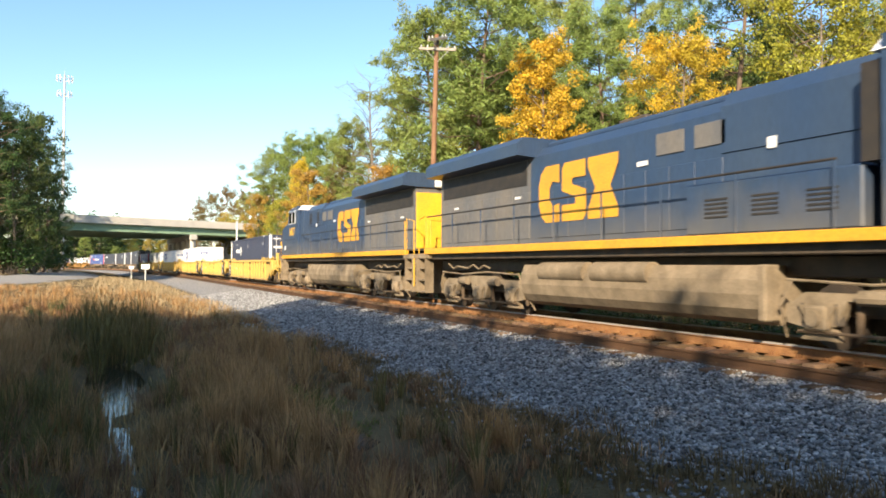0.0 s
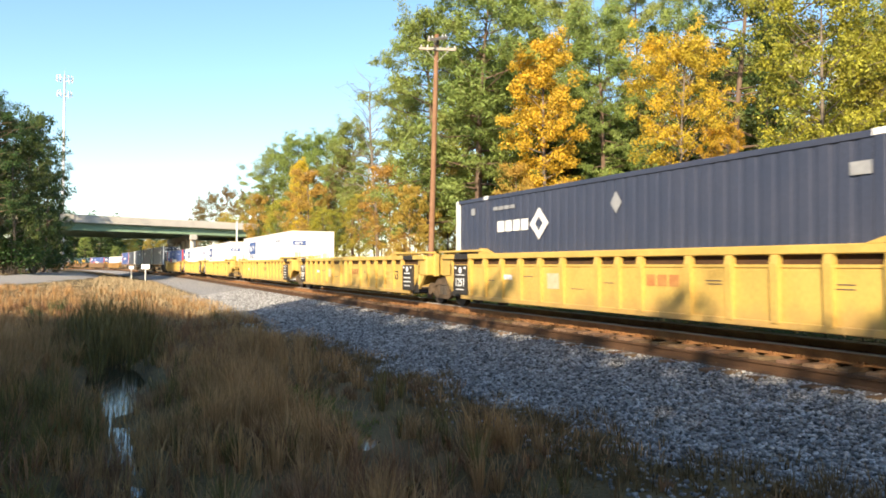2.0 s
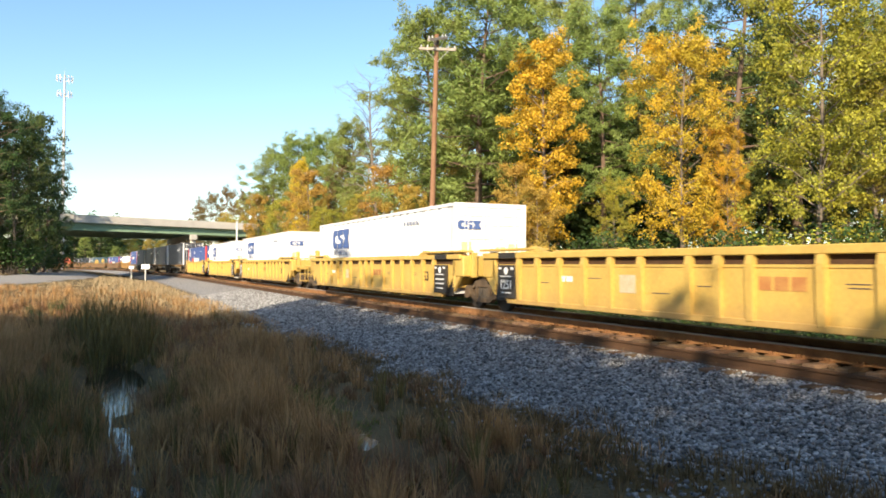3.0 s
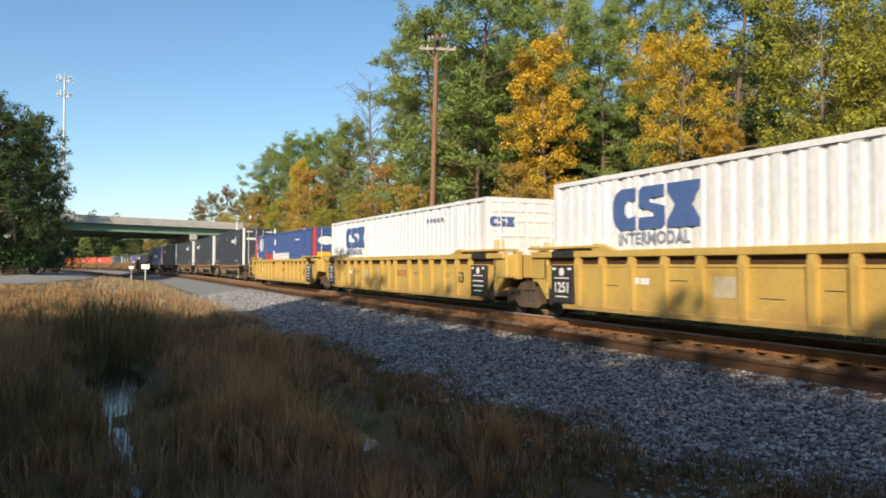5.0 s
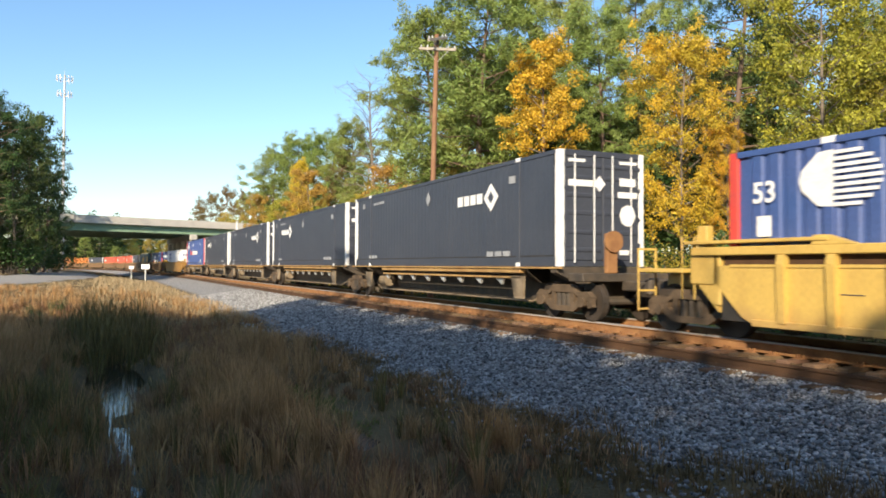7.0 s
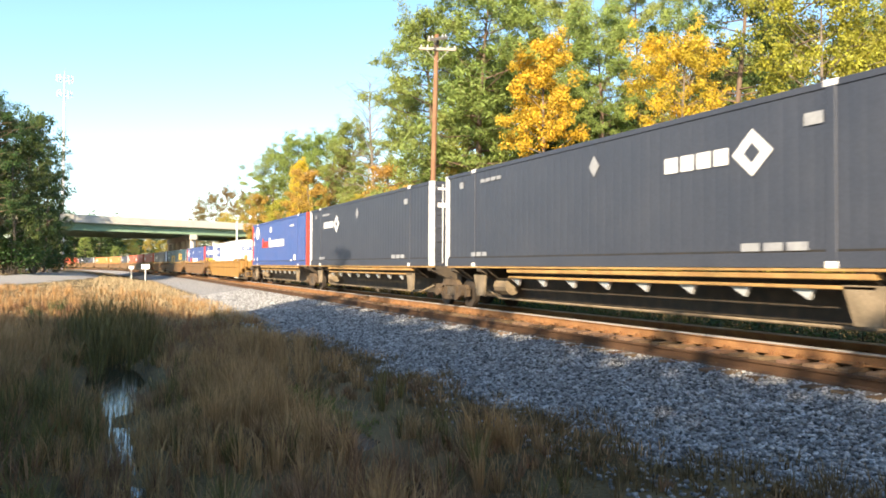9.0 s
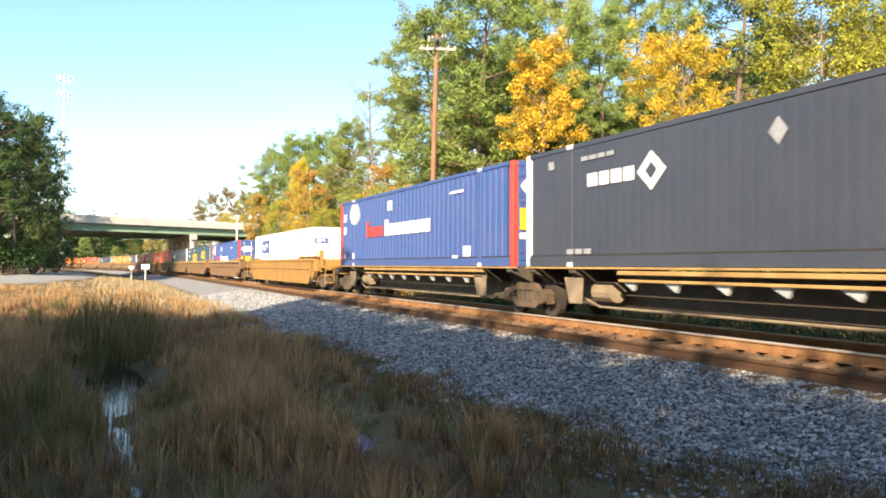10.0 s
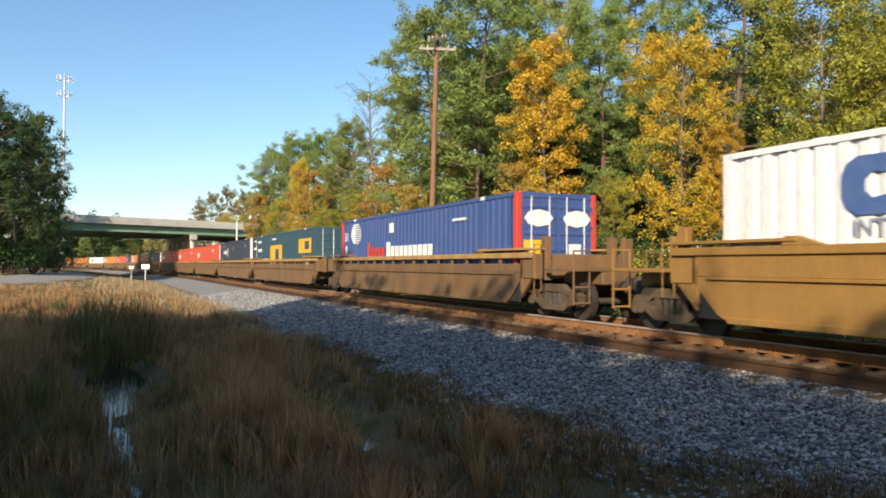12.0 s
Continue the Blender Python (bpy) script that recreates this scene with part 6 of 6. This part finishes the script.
# ---- grass and ballast ----
def blades(name, label, material, n, where, hmin, hmax, width, seed, per=1, spread=0.0):
    """n tufts of per blades each, leaning out from the tuft's middle; where gives place and height."""
    rng = np.random.default_rng(seed)
    pts = []
    while len(pts) < n:
        x, y, k = where(rng)
        pts.append((x, y, ground_z(x, y) - 0.03, k))
    p = np.repeat(np.array(pts), per, axis=0)
    n = len(p)
    h = rng.uniform(hmin, hmax, n) * p[:, 3]
    a = rng.uniform(0, math.tau, n)
    r = rng.random(n) ** 0.6
    lean = (rng.uniform(0.05, 1.0, n) if per == 1 else r * rng.uniform(0.3, 1.1, n)) * h
    flat = np.stack([np.cos(a), np.sin(a), np.zeros(n)], 1)
    side = np.stack([-np.sin(a), np.cos(a), np.zeros(n)], 1) * (width * rng.uniform(0.6, 1.4, n))[:, None]
    out = flat * lean[:, None]
    base = p[:, :3] + flat * (r * spread * p[:, 3])[:, None]
    up = np.array([[0, 0, 1.0]])
    mid = base + out * 0.3 + up * (h * 0.6)[:, None]
    tip = base + out + up * h[:, None]
    v = np.stack([base - side, base + side, mid - side * 0.8, mid + side * 0.8, tip], 1).reshape(-1, 3)
    i = np.arange(n)[:, None] * 5
    tri = np.concatenate([i + np.array([[0, 1, 3]]), i + np.array([[0, 3, 2]]), i + np.array([[2, 3, 4]])], 1).reshape(-1)
    me = bpy.data.meshes.new(name)
    me.vertices.add(5 * n)
    me.vertices.foreach_set("co", v.reshape(-1))
    me.loops.add(9 * n)
    me.loops.foreach_set("vertex_index", tri)
    me.polygons.add(3 * n)
    me.polygons.foreach_set("loop_start", np.arange(3 * n) * 3)
    me.materials.append(material)
    me.update(calc_edges=True)
    thing(name, label, "grass", kind="stuff", mesh=me)


def wet(x, y):
    """Open water and the moss beside it, where no tufts stand."""
    c = -11.1 + 0.12 * math.sin(y * 0.8)
    if y < 22.5 and abs(x - c) < 0.10 + 0.95 * math.exp(-((y - 18.6) / 2.6) ** 4):
        return True
    return 8.5 < y < 15.5 and abs(x + 8.05 + 0.1 * math.sin(y)) < 0.42


def in_grass(rng, x0, x1, y0, y1, power=1.5):
    while True:
        y = y0 + (y1 - y0) * rng.random() ** power
        x = rng.uniform(x0, x1)
        if off_road(x, y) > 4.6 and not (wet(x, y) and rng.random() < 0.94):
            return x, y


def patch(x, y, k, seed):
    return noise.noise((x * k, y * k, seed))


def dry(rng):
    while True:
        x, y = in_grass(rng, -20, -5.4, 5, 50)
        u = patch(x, y, 0.45, 5) + 0.5 * patch(x, y, 1.3, 8)
        if x > -6.8 and u < 0.15:
            continue
        return x, y, (0.35 + 0.5 * max(0, u + 0.25)) * (0.65 + 0.35 * min(1, y / 18))


def tan_tufts(rng):
    while True:
        x, y = in_grass(rng, -18, -6.2, 6, 46)
        u = patch(x, y, 0.5, 31) + 0.4 * patch(x, y, 1.4, 32)
        brush = max(math.exp(-((x + 9.1) / 0.8) ** 2 - ((y - 13) / 4.0) ** 2), math.exp(-((x + 7.6) / 0.8) ** 2 - ((y - 21) / 3.5) ** 2),
                    math.exp(-((x + 13.6) / 1.3) ** 2 - ((y - 21) / 6.0) ** 2))
        if rng.random() < 0.10 + 0.9 * brush + 0.35 * max(0, u) and not (x > -7.2 and y < 16 and u < 0.3):
            return x, y, (0.55 + 0.45 * brush + 0.4 * max(0, u)) * rng.uniform(0.75, 1.2)


def brown_tufts(rng):
    while True:
        x, y = in_grass(rng, -15, -6.0, 6, 36)
        u = patch(x, y, 0.4, 41) + 0.4 * patch(x, y, 1.1, 42)
        if u > -0.15 or rng.random() < 0.1:
            return x, y, (0.5 + 0.6 * max(0, u + 0.1)) * (0.6 if x > -7.4 else 1.0) * rng.uniform(0.7, 1.2)


def edge_weeds(rng):
    y = 4.5 + 18 * rng.random() ** 1.3
    edge = -5.9 + 0.9 * noise.noise((-6 * 0.6, y * 0.6, 9)) + max(0, 0.9 * (1 - y / 14))
    return edge - 0.45 + rng.normal() * 0.42, y, rng.uniform(0.5, 1.2)


def green(rng):
    while True:
        y = 6 + 26 * rng.random() ** 0.9
        side = rng.random()
        x = -12.3 + rng.normal() * 0.55 if side < 0.65 else -10.25 + rng.normal() * 0.3 if side < 0.92 else -7.3 + rng.normal() * 0.3
        u = patch(x, y, 0.6, 15)
        if not wet(x, y) and (u > -0.1 or rng.random() < 0.15):
            return x, y, (0.6 + 0.7 * max(0, u)) * rng.uniform(0.7, 1.2)


def mossy(rng):
    y = rng.uniform(10.8, 15.8)
    return -8.1 + 0.1 * math.sin(y) + rng.normal() * 0.24, y, rng.uniform(0.6, 1.3)


def sunlit(rng):
    while True:
        y = 30 + 70 * rng.random() ** 1.3
        x = rng.uniform(-24, -5.6)
        if off_road(x, y) > 4.6:
            return x, y, (1.0 if x > -12 else 0.5) * (0.7 + 0.6 * abs(patch(x, y, 0.4, 2)))


def ditch(rng):
    y = 5 + 20 * rng.random() ** 1.6
    return -11.05 + rng.normal() * 0.42, y, 0.8 if y < 15 or y > 22 else 0.3


def far_side(rng):
    y = 4 + 75 * rng.random() ** 1.3
    return rng.uniform(3.4, 11.0), y, 0.7 + 0.6 * rng.random()


def reeds(rng):
    return -11.3 + rng.normal() * 0.6, 25.5 + rng.normal() * 2.4, 0.8 + 0.4 * rng.random()


blades("reeds", "tall green reeds standing in the ditch", GRASS_GREEN, 130, reeds, 0.6, 1.6, 0.011, 46, 14, 0.16)
# near-black blades added on the far bank, standing in for the train's shade
blades("dead_weeds", "near-black weeds added on the far bank as shade under the cars", UNDERCAR_SHADE, 16000, far_side, 0.3, 0.95, 0.02, 45)
blades("ditch_grass", "dark wet grass standing in the ditch water", GRASS_TAN, 1500, ditch, 0.25, 0.6, 0.008, 44)
blades("dry_grass", "short dry tan grass round the ditch", GRASS_TAN, 42000, dry, 0.14, 0.5, 0.0058, 41)
blades("tan_tussocks", "tall tufts of dry tan grass beside the ditch", GRASS_TAN, 1250, tan_tufts, 0.25, 0.95, 0.0055, 47, 40, 0.13)
blades("brown_tussocks", "dead reddish-brown weed tufts round the ditch", GRASS_BROWN, 900, brown_tufts, 0.15, 0.75, 0.006, 48, 34, 0.12)
blades("edge_weeds", "low dark weeds creeping into the ballast", DARK_WEED, 620, edge_weeds, 0.05, 0.24, 0.007, 50, 24, 0.16)
blades("rushes", "green rushes along the wet ditch", GRASS_GREEN, 330, green, 0.3, 0.95, 0.0065, 42, 26, 0.09)
blades("moss", "low bright green moss and grass beside the puddle", MOSS, 520, mossy, 0.03, 0.11, 0.006, 49, 26, 0.14)
blades("far_grass", "sunlit straw-coloured grass beside the track", STRAW, 21000, sunlit, 0.12, 0.45, 0.014, 43)


def stones(name, label, material, seed, n, x0, x1, y1, power, lift):
    rng = np.random.default_rng(seed)
    y = 3.5 + y1 * rng.random(n) ** power
    x = rng.uniform(x0, x1, n)
    keep = []
    for i in range(n):
        edge = -5.9 + 0.9 * noise.noise((x[i] * 0.6, y[i] * 0.6, 9)) + max(0, 0.9 * (1 - y[i] / 14))
        if x[i] > edge or rng.random() < 0.12:
            keep.append(i)
    x, y = x[keep], y[keep]
    n = len(x)
    z = np.array([ground_z(a, b) for a, b in zip(x, y)])
    r = rng.uniform(0.013, 0.034, n) * (1 + y / 70)
    base = np.array([(1, 0, 0), (-1, 0, 0), (0, 1, 0), (0, -1, 0), (0, 0, 1), (0, 0, -1)], float)
    q, _ = np.linalg.qr(rng.normal(size=(n, 3, 3)))
    v = np.einsum("kj,njl->nkl", base, q) * (r[:, None] * rng.uniform(0.75, 1.35, (n, 6)))[:, :, None]
    v *= np.array([1.15, 1.15, 0.8])
    v += np.stack([x, y, z + lift + rng.uniform(-0.004, 0.03, n)], 1)[:, None, :]
    faces = np.array([(0, 2, 4), (2, 1, 4), (1, 3, 4), (3, 0, 4), (2, 0, 5), (1, 2, 5), (3, 1, 5), (0, 3, 5)])
    tri = (np.arange(n)[:, None, None] * 6 + faces[None]).reshape(-1)
    me = bpy.data.meshes.new(name)
    me.vertices.add(6 * n)
    me.vertices.foreach_set("co", v.reshape(-1))
    me.loops.add(24 * n)
    me.loops.foreach_set("vertex_index", tri)
    me.polygons.add(8 * n)
    me.polygons.foreach_set("loop_start", np.arange(8 * n) * 3)
    me.materials.append(material)
    me.update(calc_edges=True)
    thing(name, label, "gravel", kind="stuff", mesh=me)


stones("ballast", "loose grey crushed granite ballast stones", BALLAST, 51, 84000, -6.6, -1.62, 52, 1.9, 0.006)
stones("track_ballast", "rust-stained brown ballast between the ties", DIRTY_BALLAST, 52, 6000, -1.62, 1.6, 40, 1.4, -0.012)


def motions():
    """The whole train rolls past at one speed."""
    flip = pose(0, 0, 0, 0, 0, 180)
    slack = {5.5: 0.5, 6.0: 0.55, 6.5: 0.1, 1.5: -0.15}     # the train checks a little and runs on
    for ob, s, half, z, turned in MOVERS:
        rows = []
        for k in range(25):
            t = k * 0.5
            m = chord(s - SPEED * t + slack.get(t, 0.0), half, z)
            rows.append((t, m @ flip if turned else m))
        walk(ob, rows)


motions()
